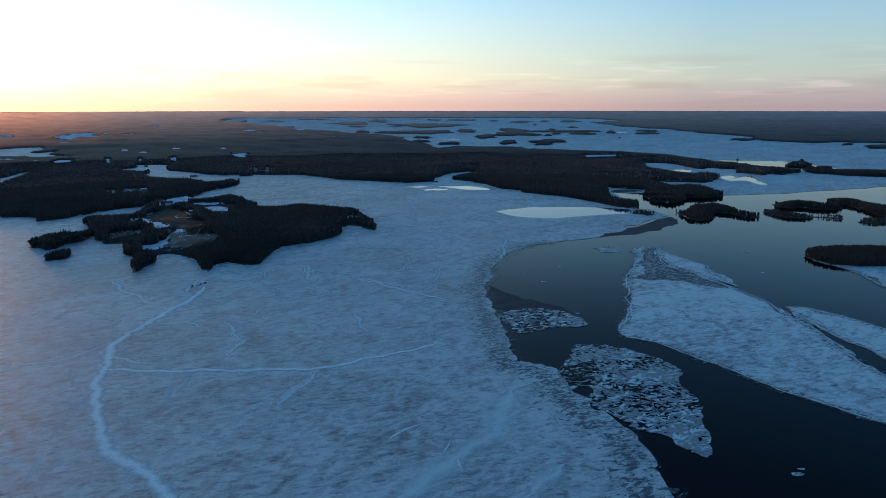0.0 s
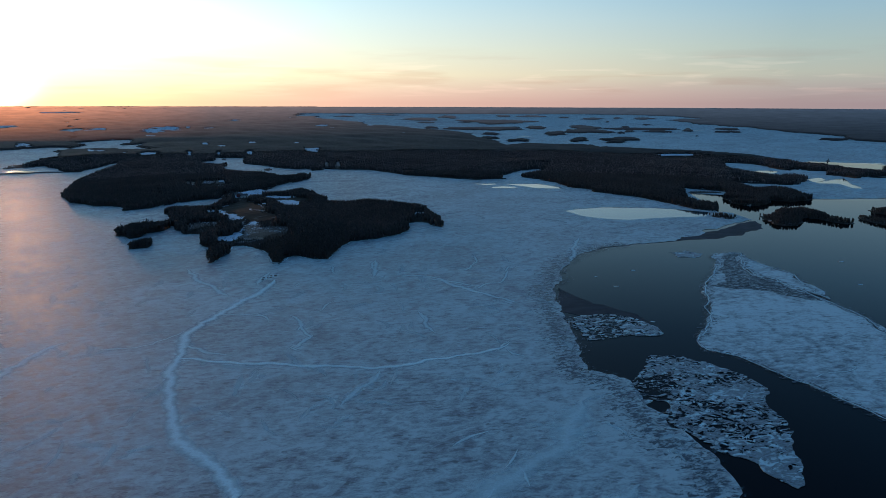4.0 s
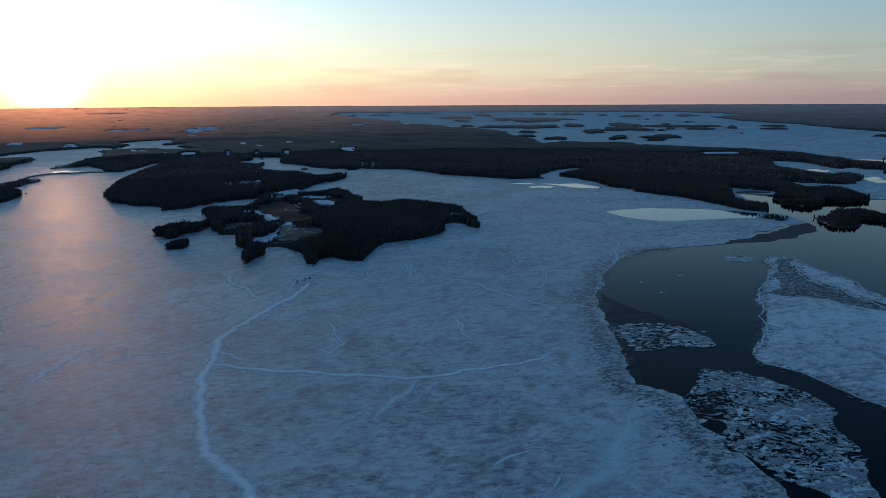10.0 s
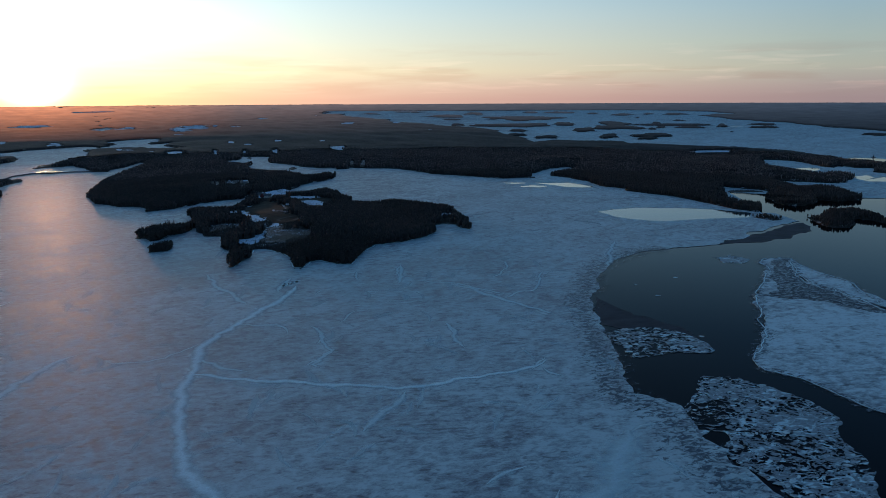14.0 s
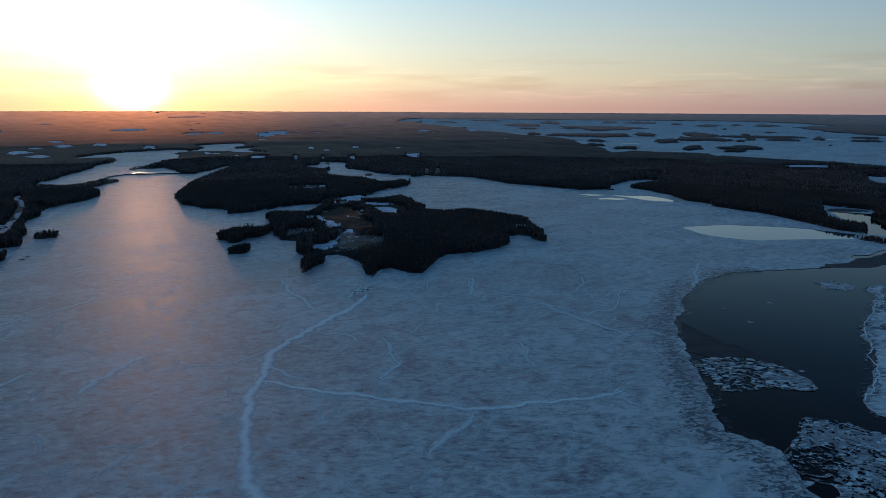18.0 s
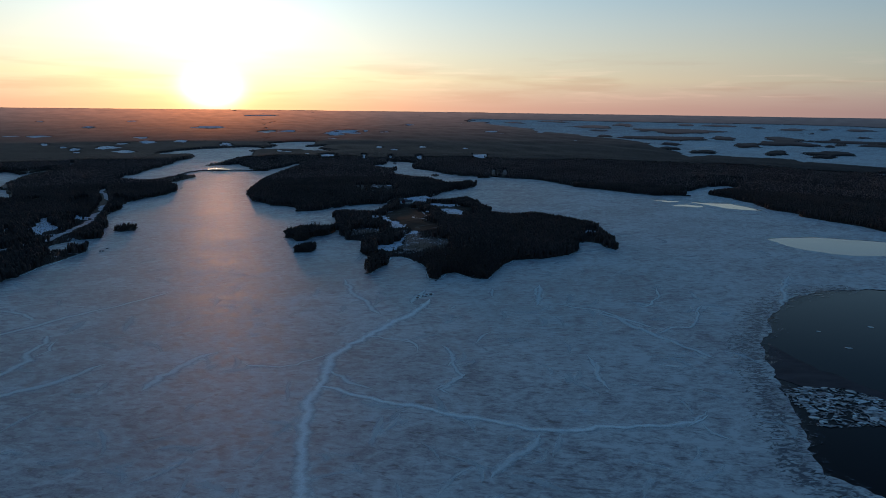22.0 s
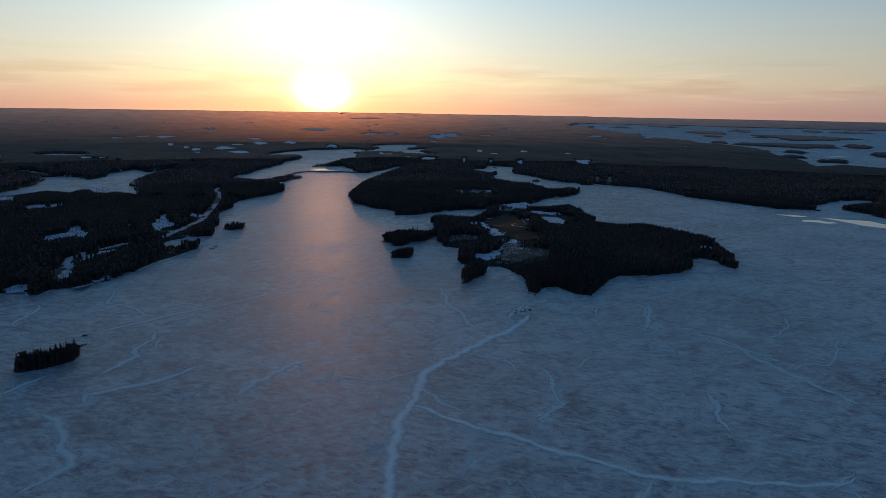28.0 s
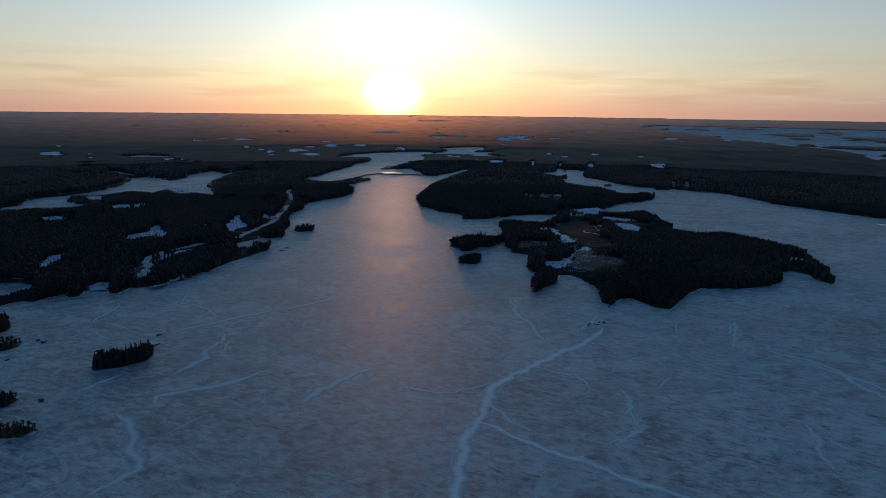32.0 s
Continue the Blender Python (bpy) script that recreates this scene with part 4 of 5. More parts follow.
GAP_BRUSH_B = [(-405, 862), (-412, 903), (-418, 944), (-407, 947), (-385, 919), (-355, 929), (-339, 920), (-342, 898), (-363, 870), (-382, 848)]
GAP_BRUSH_C = [(-527, 940), (-516, 969), (-484, 979), (-475, 940), (-505, 913)]
GAP_FIELD_B = [(-497, 1228), (-435, 1253), (-403, 1237), (-432, 1211), (-477, 1203)]
GAP_YARD = [(-627, 1307), (-581, 1374), (-548, 1323), (-563, 1246), (-586, 1231)]
GAP_W1 = [(-770, 470), (-800, 489), (-827, 511), (-842, 537), (-856, 568), (-863, 594), (-851, 589), (-843, 565), (-837, 542), (-821, 516), (-799, 497), (-782, 489), (-760, 472)]
GAP_W2 = [(-1305, 568), (-1301, 586), (-1279, 596), (-1283, 616), (-1256, 607), (-1249, 584), (-1255, 564), (-1266, 556)]
GAP_W3 = [(-1342, 687), (-1376, 735), (-1332, 722), (-1321, 770), (-1286, 750), (-1286, 713), (-1293, 690), (-1311, 676)]
GAP_W4 = [(-1024, 579), (-1031, 618), (-1060, 639), (-1078, 656), (-1072, 661), (-1037, 643), (-1018, 640), (-979, 624), (-959, 608), (-992, 615), (-992, 593), (-993, 566)]
GAP_W5 = [(-984, 723), (-1020, 764), (-1057, 803), (-1056, 812), (-988, 768), (-947, 733), (-909, 714), (-927, 711), (-959, 717)]
GAP_W6 = [(-1476, 895), (-1497, 932), (-1467, 943), (-1422, 940), (-1393, 900), (-1417, 880)]
GAP_W7 = [(-1021, 707), (-1014, 726), (-987, 708), (-992, 691)]
GAP_W8 = [(-926, 421), (-957, 442), (-963, 458), (-967, 467), (-928, 442), (-906, 423), (-908, 414)]
GAP_W9 = [(-789, 417), (-789, 426), (-783, 445), (-768, 442), (-757, 430), (-772, 419)]
GAP_W10 = [(-736, 466), (-746, 494), (-749, 518), (-734, 513), (-729, 485), (-724, 466)]
GAP_W11 = [(-1055, 813), (-1048, 843), (-1008, 858), (-987, 835), (-1006, 812)]
GAP_W12 = [(-1518, 749), (-1483, 754), (-1438, 736), (-1461, 718)]
GAP_CAPE1 = [(-751, 1361), (-758, 1456), (-723, 1461), (-711, 1396)]
CLEARINGS = [GAP_FIELD, GAP_SNOW_A, GAP_SNOW_A2, GAP_SNOW_B, GAP_SNOW_D, GAP_SNOW_E, GAP_SNOW_F, GAP_BRUSH_B, GAP_BRUSH_C, GAP_FIELD_B, GAP_YARD, GAP_W1, GAP_W2, GAP_W3, GAP_W4, GAP_W5, GAP_W6, GAP_W7, GAP_W8, GAP_W9, GAP_W10, GAP_W11, GAP_W12, GAP_CAPE1]

# ---- water and ice ----
def ring_of(n, r):
    return [(MID[0] + r * math.cos(2 * math.pi * i / n), MID[1] + r * math.sin(2 * math.pi * i / n)) for i in range(n)]


def net(radii, n):
    out = []
    for j, r in enumerate(radii):
        out += [(MID[0] + r * math.cos(2 * math.pi * (i + 0.5 * (j % 2)) / n), MID[1] + r * math.sin(2 * math.pi * (i + 0.5 * (j % 2)) / n)) for i in range(n)]
    return out


def ellipse(x0, y0, x1, y1, depth, seed):
    rng = random.Random(seed)
    cx, cy = (x0 + x1) / 2, (y0 + y1) / 2
    ux, uy = (x1 - x0) / 2, (y1 - y0) / 2
    d = math.hypot(cx - MID[0], cy - MID[1])
    vx, vy = (cx - MID[0]) / d * depth / 2, (cy - MID[1]) / d * depth / 2
    ks = [rng.uniform(0.6, 1.25) for _ in range(14)]
    return [(cx + k * (ux * math.cos(a) + vx * math.sin(a)), cy + k * (uy * math.cos(a) + vy * math.sin(a))) for k, a in zip(ks, [2 * math.pi * i / 14 for i in range(14)])]


RINGS = [150, 400, 800, 1300, 1900, 2600, 2800, 3050, 3400, 3800, 4300, 5000, 6000, 7500, 9500, 12500, 17000, 24000]
disc = ring_of(120, EDGE)
tagged(sheet("water", disc, M["water"], inner=net(RINGS, 120), top=-0.45), "dark still open lake water under the ice", "lake water", kind="structure")
lead = rough_ring(LEAD_WEST, 3, 5, 0.14, closed=False) + rough_ring(LEAD_NORTH, 4, 12, 0.08, closed=False)
pools = [rough_ring(p, 20 + i, 8, 0.05) for i, p in enumerate(POOLS)]
tagged(sheet("ice_sheet", disc, M["ice"], holes=[lead, *pools], inner=net(RINGS, 120)), "wind-streaked grey blue lake ice with thin snow", "lake ice", kind="structure")
for p in pools:
    tagged(sheet("melt_pool", p, M["melt"], top=-0.2), "smooth sheet of melt water mirroring the sky", "melt water", kind="structure")
for i, p in enumerate(MELT):
    tagged(sheet("melt_pool", rough_ring(ellipse(*p, 820 + i), 840 + i, 8, 0.25), M["melt"], top=0.06), "shallow sheet of melt water mirroring the sky", "melt water", kind="structure")
strip_edge = strip("slush_band", [(x - 13, y - 6) for x, y in LEAD_WEST[:22]], 40, M["slush"], 0.06, 7, ragged=0.3)
tagged(strip_edge, "dark wet slush along the edge of the ice", "slush", kind="stuff")
for lift, (name, ring, mat, label) in enumerate(FLOES):
    big = name == "ice_floe"
    hs = [rough_ring(h, 50 + i, 3) for i, h in enumerate(FLOE_HOLES)] if len(ring) == len(BRASH_B) else []
    ob = sheet(name, rough_ring(ring, len(ring) * 7, 4, 0.13), M[mat], holes=hs, top=(0.0 if big else -0.25) + 0.015 * lift, skirt=0.4)
    if big and mat == "brash":
        crng = random.Random(lift)
        box = np.array(ring)
        for _ in range(80):
            cx, cy = crng.uniform(*box[:, 0][[box[:, 0].argmin(), box[:, 0].argmax()]]), crng.uniform(*box[:, 1][[box[:, 1].argmin(), box[:, 1].argmax()]])
            if inside([cx], [cy], ring)[0] and not any(inside([cx], [cy], h)[0] for h in FLOE_HOLES):
                r, n = crng.uniform(0.5, 2.2), crng.randint(6, 9)
                a0 = radians(STREAK + crng.gauss(0, 20))
                pts = []
                for q in range(n):
                    a = 2 * math.pi * q / n
                    u, w = r * 1.7 * math.cos(a) * crng.uniform(0.75, 1.2), r * 0.8 * math.sin(a) * crng.uniform(0.75, 1.2)
                    pts.append((cx + u * math.cos(a0) - w * math.sin(a0), cy + u * math.sin(a0) + w * math.cos(a0)))
                sheet("ice_chunk", pts, M["floe"], top=0.015 * lift + 0.18, skirt=0.3, parent=ob)
    if big and mat == "floe":
        if ring is FLOE_LONG:
            sheet("wet_patch", rough_ring(WET_PATCH, 91, 4, 0.15), M["wet"], top=0.015 * lift + 0.03, parent=ob)
            strip("ridge", FLOE_CRACKS[0], 3.2, M["drift"], 0.015 * lift + 0.06, 92, ragged=0.3, parent=ob, crown=0.15)
            strip("crack", FLOE_CRACKS[1], 1.6, M["thin"], 0.015 * lift + 0.06, 92, ragged=0.3, parent=ob)
        strip("rim", ring + ring[:1], 15, M["slush"], 0.015 * lift + 0.05, 60 + lift, ragged=0.3, parent=ob)
        strip("snow_lip", ring + ring[:1], 2.2, M["drift"], 0.015 * lift + 0.08, 60 + lift, ragged=0.4, parent=ob, crown=0.1)
    tagged(ob, label, "ice floe" if big else "thin ice", "ice floes in the open lead" if big else "")
for i, (w, line) in enumerate(DRIFTS):
    ob = strip("snow_drift", line, w * (1.8 if w == 9 else 1.9 if w > 7 or line is DRIFT_T3 else 2.3), M["drift" if line is DRIFT_T1 or line is DRIFT_T3 else ("drift_faint" if w < 8 else "drift_wide")], 0.1, 100 + i, crown=0.04)
    tagged(ob, "pale trail of drifted snow lying on the ice" if w < 8 else "broad pale band of drifted snow lying on the ice", "snow drift", "snow drifts on the lake ice")



def wisps(count, seed):
    """Short curved streaks of blown snow on the ice."""
    rng = random.Random(seed)
    home_ring, keep = HOME_SOUTH + HOME_NORTH + HOME_WEST, []
    lake = LEAD_WEST + LEAD_NORTH
    while len(keep) < count:
        a, d = radians(rng.uniform(-32, 78)), 300 * 3.6 ** rng.random()
        x, y = MID[0] - d * math.sin(a), MID[1] + d * math.cos(a)
        if inside([x], [y], home_ring)[0]:
            continue
        turn = radians(STREAK + rng.choice((0, 0, 60, -50, 90)) + rng.gauss(0, 18))
        bend, n, length = rng.gauss(0, 0.09), 9, rng.uniform(10, 42) * (0.7 + d / 1200)
        wide = rng.uniform(1.4, 3.6) * (0.8 + d / 1500)
        pts = []
        for _ in range(n):
            pts.append((x, y, turn))
            turn += bend + rng.gauss(0, 0.12)
            x, y = x + math.cos(turn) * length / n, y + math.sin(turn) * length / n
        if not inside([p[0] for p in pts], [p[1] for p in pts], lake).any():
            keep.append((pts, wide))
    for pts, wide in keep:
        n, vs, uv = len(pts), [], []
        for i, (x, y, t) in enumerate(pts):
            w = wide * (0.25 + math.sin(math.pi * (i + 0.5) / n)) * rng.uniform(0.7, 1.3)
            for u in (-1, 1):
                vs.append((x - math.sin(t) * w * u, y + math.cos(t) * w * u, 0.07))
                uv.append(((u + 1) / 2, i / 4))
        fs = [(2 * i, 2 * i + 2, 2 * i + 3, 2 * i + 1) for i in range(n - 1)]
        tagged(new("snow_wisp", mesh_from("snow_wisp", vs, fs, M["wisp"], uv)), "short pale wisp of blown snow on the lake ice", "snow wisp", "wisps of blown snow on the ice")


wisps(240, 6)

# ---- land ----


SOUND = WEST_SOUND + SOUND_EAST


def bare_of_trees(x, y, gaps, tall):
    """True where a tree would stand in a gap, or would hide one from the camera's path."""
    res = np.zeros(len(x), bool)
    if not tall:
        for g in gaps:
            res |= inside(x, y, g)
        return res
    d = np.hypot(x - MID[0], y - MID[1])
    k = 1 + tall / EYE_H
    for q in (k, 1 + (k - 1) * 0.66, 1 + (k - 1) * 0.33):
        bx, by = MID[0] + (x - MID[0]) * q, MID[1] + (y - MID[1]) * q
        res |= inside(bx, by, SOUND) & (d > 1100)
        res |= inside(bx, by, WEST_BAY)
    for g in gaps:
        res |= inside(x, y, g)
        res |= inside(MID[0] + (x - MID[0]) * k, MID[1] + (y - MID[1]) * k, g) & (d < 2600)
        res |= inside(MID[0] + (x - MID[0]) * (1 + (k - 1) / 2), MID[1] + (y - MID[1]) * (1 + (k - 1) / 2), g)
    return res


def ground_of(ring, hill, slope=0.14):
    coarse = np.array(ring)[::max(1, len(ring) // 220)]

    def height(x, y):
        x, y = np.asarray(x, float), np.asarray(y, float)
        d = shore_distance(x, y, coarse)
        return 0.35 + np.minimum(d * slope, 2.5) + hill * swell(x, y) * np.clip(d / 120, 0, 1) ** 1.3
    return height


def in_view(x, y):
    a = np.degrees(np.arctan2(-(x - MID[0]), y - MID[1]))
    return (a > -46) & (a < 82)


def scatter(ring, holes, gaps, near, far, spacing, seed, tall=12.0, low=False):
    """Places for trees inside a ring, between two distances from the middle of the camera's path."""
    rng = np.random.default_rng(seed)
    r = np.asarray(ring)
    lo, hi = np.maximum(r.min(0), [MID[0] - far, MID[1] - far]), np.minimum(r.max(0), [MID[0] + far, MID[1] + far])
    if (hi <= lo).any():
        return np.zeros(0), np.zeros(0)
    nx, ny = int((hi[0] - lo[0]) / spacing) + 1, int((hi[1] - lo[1]) / spacing) + 1
    gx, gy = np.meshgrid(np.arange(nx), np.arange(ny))
    x = lo[0] + (gx.ravel() + rng.random(nx * ny)) * spacing
    y = lo[1] + (gy.ravel() + rng.random(nx * ny)) * spacing
    d = np.hypot(x - MID[0], y - MID[1])
    ok = (d >= near) & (d < far) & in_view(x, y)
    x, y = x[ok], y[ok]
    ok = inside(x, y, ring)
    x, y = x[ok], y[ok]
    for h in holes:
        ok = ~inside(x, y, h)
        x, y = x[ok], y[ok]
    ok = ~bare_of_trees(x, y, gaps, tall)
    if len(gaps) > 14:
        ok &= openness(x, y) < 0.80 + 0.15 * rng.random(len(x))
    if low:
        return x[~ok & ~bare_of_trees(x, y, gaps, 0)], y[~ok & ~bare_of_trees(x, y, gaps, 0)]
    return x[ok], y[ok]


def openness(x, y):
    """Glades and thin stands: 0 to 1."""
    v = np.sin(x / 31 + 2.1 * np.sin(y / 57 + 1)) * np.sin(y / 27 + 1.7 * np.sin(x / 63)) + 0.6 * np.sin(x / 140 + 1.5 * np.sin(y / 190 + 4)) * np.sin(y / 120 + 3)
    return 0.5 + v / 3.0


def cone_tree(tiers, sides, rng, fat=1.0):
    """A spruce: jagged tiers that narrow upward. Unit height, width to match."""
    v, f = [], []
    for j in range(tiers):
        z0, z1 = 0.08 + 0.84 * j / tiers, 0.08 + 0.84 * (j + 1.55) / tiers if j < tiers - 1 else 1.0
        r = (0.19 * (1 - j / tiers) ** 0.8 + 0.02) * fat
        s = len(v)
        turn = rng.random() * 6
        for i in range(sides):
            a = turn + 2 * math.pi * i / sides
            q = r * rng.uniform(0.7, 1.25)
            v.append((q * math.cos(a), q * math.sin(a), z0 + rng.uniform(-0.04, 0.03)))
        v.append((rng.uniform(-0.02, 0.02), rng.uniform(-0.02, 0.02), min(1.0, z1)))
        f += [(s + i, s + (i + 1) % sides, s + sides) for i in range(sides)]
    return np.array(v), np.array(f)


def clump_tree(rng, lumps, flat):
    """A pine or birch: a bare stem under a few uneven lumps of crown."""
    v, f = [], []
    ico = bmesh.new()
    bmesh.ops.create_icosphere(ico, subdivisions=1, radius=1)
    iv, jf = [tuple(p.co) for p in ico.verts], [[p.index for p in q.verts] for q in ico.faces]
    ico.free()
    for _ in range(lumps):
        c = (rng.uniform(-0.12, 0.12), rng.uniform(-0.12, 0.12), rng.uniform(0.5, 0.85))
        r = rng.uniform(0.12, 0.2)
        s = len(v)
        for p in iv:
            q = r * rng.uniform(0.65, 1.25)
            v.append((c[0] + p[0] * q, c[1] + p[1] * q, min(1.0, c[2] + p[2] * q * flat)))
        f += [tuple(s + i for i in g) for g in jf]
    s = len(v)
    v += [(0.02, 0, 0), (-0.01, 0.017, 0), (-0.01, -0.017, 0), (0, 0, 0.7)]
    f += [(s, s + 1, s + 3), (s + 1, s + 2, s + 3), (s + 2, s, s + 3)]
    return np.array(v), np.array(f)


def grow(name, protos, x, y, height, tall, seed, material, label, parent=None, wide=1.0):
    """One mesh of many trees at the given places."""
    if not len(x):
        return None
    rng = np.random.default_rng(seed)
    which = rng.integers(0, len(protos), len(x))
    X, Y, Z, S = rise(x, y)
    base = Z + height(x, y) * S
    h = tall * np.clip(rng.normal(1, 0.05, len(x)), 0.8, 1.2) * (0.84 + 0.26 * swell(x * 2.1, y * 2.1))
    turn = rng.random(len(x)) * 6.28
    vs, fs, at = [], [], 0
    for k, (pv, pf) in enumerate(protos):
        i = np.nonzero(which == k)[0]
        if not len(i):
            continue
        c, s = np.cos(turn[i])[:, None], np.sin(turn[i])[:, None]
        hh = (h[i] * S[i])[:, None]
        w = hh * wide
        vx = X[i][:, None] + w * (c * pv[:, 0] - s * pv[:, 1])
        vy = Y[i][:, None] + w * (s * pv[:, 0] + c * pv[:, 1])
        vz = base[i][:, None] + hh * pv[:, 2] - 0.1
        vs.append(np.stack([vx, vy, vz], 2).reshape(-1, 3))
        fs.append((pf[None] + (at + np.arange(len(i)) * len(pv))[:, None, None]).reshape(-1, 3))
        at += len(i) * len(pv)
    ob = new(name, mesh_from(name, np.concatenate(vs), np.concatenate(fs), material))
    ob.data.polygons.foreach_set("use_smooth", np.ones(len(ob.data.polygons), bool))
    ob.parent = parent
    return tagged(ob, label, "forest", kind="stuff")


def dome_tree(sides, rng):
    """A broad rounded crown. Unit height."""
    v, f = [], []
    for z, r in ((0.2, 0.17), (0.72, 0.2)):
        for i in range(sides):
            a = 2 * math.pi * (i + rng.uniform(-0.2, 0.2)) / sides
            q = r * rng.uniform(0.75, 1.25)
            v.append((q * math.cos(a), q * math.sin(a), z + rng.uniform(-0.08, 0.08)))
    v.append((rng.uniform(-0.05, 0.05), rng.uniform(-0.05, 0.05), 0.97))
    for i in range(sides):
        j = (i + 1) % sides
        f += [(i, j, sides + j), (i, sides + j, sides + i), (sides + i, sides + j, 2 * sides)]
    return np.array(v), np.array(f)


prng = random.Random(5)
SPRUCE_NEAR = [cone_tree(4, 6, prng) for _ in range(6)]
SPRUCE_MID = [cone_tree(2, 5, prng) for _ in range(6)]
PINE_NEAR = [clump_tree(prng, 2, 0.8) for _ in range(6)]
PINE_MID = [dome_tree(3, prng) for _ in range(6)]


def woods(ring, holes, gaps, height, seed, tall=12.0, bands=None):
    """Mixed forest on a piece of land: fine near by, coarser far off."""
    bands = bands or BANDS
    for near, far, spacing, kind, wide in bands:
        x, y = scatter(ring, holes, gaps, near, far, spacing, seed + int(near), tall)
        # low growth fills the strips cleared for the camera's view
        if near < 2500 and gaps:
            lx, ly = scatter(ring, holes, gaps, near, far, spacing * 0.9, seed + int(near) + 1, tall, low=True)
            grow("thicket", SPRUCE_MID, lx, ly, height, tall * 0.3, seed + 4, M["birch" if near < 850 else "pine"], "low brown thicket and young trees", wide=1.7)
        if not len(x):
            continue
        pick = np.random.default_rng(seed + 9).random(len(x)) + 0.35 * (swell(x * 1.7 + 300, y * 1.7) - 0.5)
        sp, pn = {"near": (SPRUCE_NEAR, PINE_NEAR), "mid": (SPRUCE_MID, PINE_MID)}[kind]
        a = pick < 0.52
        b = pick > 0.88
        c = ~a & ~b
        grow("spruce_forest", sp, x[a], y[a], height, tall, seed + 1, M["spruce"], "dense dark spruce forest on the shore land", wide=wide)
        # from 1700 m pines and birches take the crown with haze sheen
        grow("pine_forest", pn, x[c], y[c], height, tall * 0.95, seed + 2, M["hazed" if near >= 1700 else "pine"], "dark green pine wood among the spruces", wide=wide)
        grow("birch_forest", pn, x[b], y[b], height, tall * 0.8, seed + 3, M["hazed" if near >= 1700 else "birch"], "bare brown birches among the conifers", wide=wide)


ISLE_BANDS = [(0, 1000, 2.8, "near", 1.0), (1000, 2700, 4.2, "mid", 1.0)]
BANDS = [(0, 850, 3.0, "near", 1.0), (850, 1700, 4.2, "mid", 1.18), (1700, 2500, 5.8, "mid", 1.4)]


LANDS = []


def land(name, ring, label, hill, tall, seed, holes=(), gaps=(), inner=40, step=7, bands=None, slope=0.14):
    rg = rough_ring(ring, seed, step)
    hs = [rough_ring(h, seed + 1 + i, step * 1.3) for i, h in enumerate(holes)]
    h = ground_of(rg, hill, slope)
    r = np.asarray(ring)
    rng = np.random.default_rng(seed)
    pts = []
    span = r.max(0) - r.min(0)
    if span.max() < 3000:
        n = int(min(2500, span[0] * span[1] / inner ** 2 + 8))
        q = r.min(0) + rng.random((n, 2)) * span
        pts = q[inside(q[:, 0], q[:, 1], rg)].tolist()
    else:
        q = np.array(net([300 * 1.075 ** i for i in range(64)], 200))
        q = q[in_view(q[:, 0], q[:, 1])]
        pts = q[inside(q[:, 0], q[:, 1], rg)].tolist()
    LANDS.append((rg, hs, list(gaps), h, tall))
    ob = tagged(sheet(name, rg, M["floor"], holes=hs, inner=pts, height=h, skirt=0.9), label, "land", kind="structure")
    if tall:
        woods(rg, hs, list(gaps), h, seed * 10, tall, bands)
    return ob, h


HOME_GAPS, WEST_GAPS = 11, 12
gap_rings = [rough_ring(c, 300 + i, 6, 0.3) for i, c in enumerate(CLEARINGS)]
prng_p = random.Random(8)
for _ in range(34):
    a, d = radians(prng_p.uniform(-4, 76)), 2100 * 4.4 ** prng_p.random()
    px, py, w = MID[0] - d * math.sin(a), MID[1] + d * math.cos(a), prng_p.uniform(0.003, 0.009) * d
    if inside([px], [py], WEST)[0] or inside([px], [py], NORTH)[0]:
        PATCHES.append((px - w * math.cos(a), py - w * math.sin(a), px + w * math.cos(a), py + w * math.sin(a), 0.000006 * d * d * prng_p.uniform(0.6, 2.0) + 20))
patch_rings = [rough_ring(ellipse(*p, 500 + i), 540 + i, 14, 0.3) for i, p in enumerate(PATCHES)]


def road_gap(line, w):
    p = np.array(line, float)
    t = np.gradient(p, axis=0)
    t /= np.hypot(t[:, 0], t[:, 1])[:, None]
    n = np.stack([-t[:, 1], t[:, 0]], 1) * w
    return [tuple(q) for q in (p + n)] + [tuple(q) for q in (p - n)[::-1]]


road_rings = [road_gap(ROAD, 7)]
_, home_h = land("ground_island", HOME, "wooded island with a farm, fields and snow patches", 11, 11.4, 11, gaps=gap_rings[:HOME_GAPS])
_, west_h = land("ground_west", WEST, "wooded mainland with roads and snowy clearings", 6, 12.0, 12, holes=[WEST_BAY, LONG_LAKE, TARN_A, TARN_B, SLOUGH], gaps=gap_rings[HOME_GAPS:HOME_GAPS + WEST_GAPS] + patch_rings + road_rings + [LONG_LAKE, TARN_A, TARN_B, SLOUGH, WEST_BAY])
_, north_h = land("ground_north", NORTH, "wooded mainland beyond the lake with small snowy clearings", 9, 11.0, 13, gaps=gap_rings[HOME_GAPS + WEST_GAPS:] + patch_rings)
for i, (ring, tall) in enumerate(ISLANDS):
    land("ground_skerry", ring, "low wooded island rising from the lake", 2, tall, 30 + i, inner=15, step=5, bands=ISLE_BANDS)
land("ground_northeast", NORTHEAST, "distant wooded mainland", 4, 12, 60)
for i, isle in enumerate(FAR_ISLANDS):
    land("ground_far_island", ellipse(*isle, 700 + i), "distant low wooded island in the ice", 3, 9 if math.hypot(isle[2] - isle[0], isle[3] - isle[1]) > 45 else 3.5, 70 + i, inner=200, step=8)


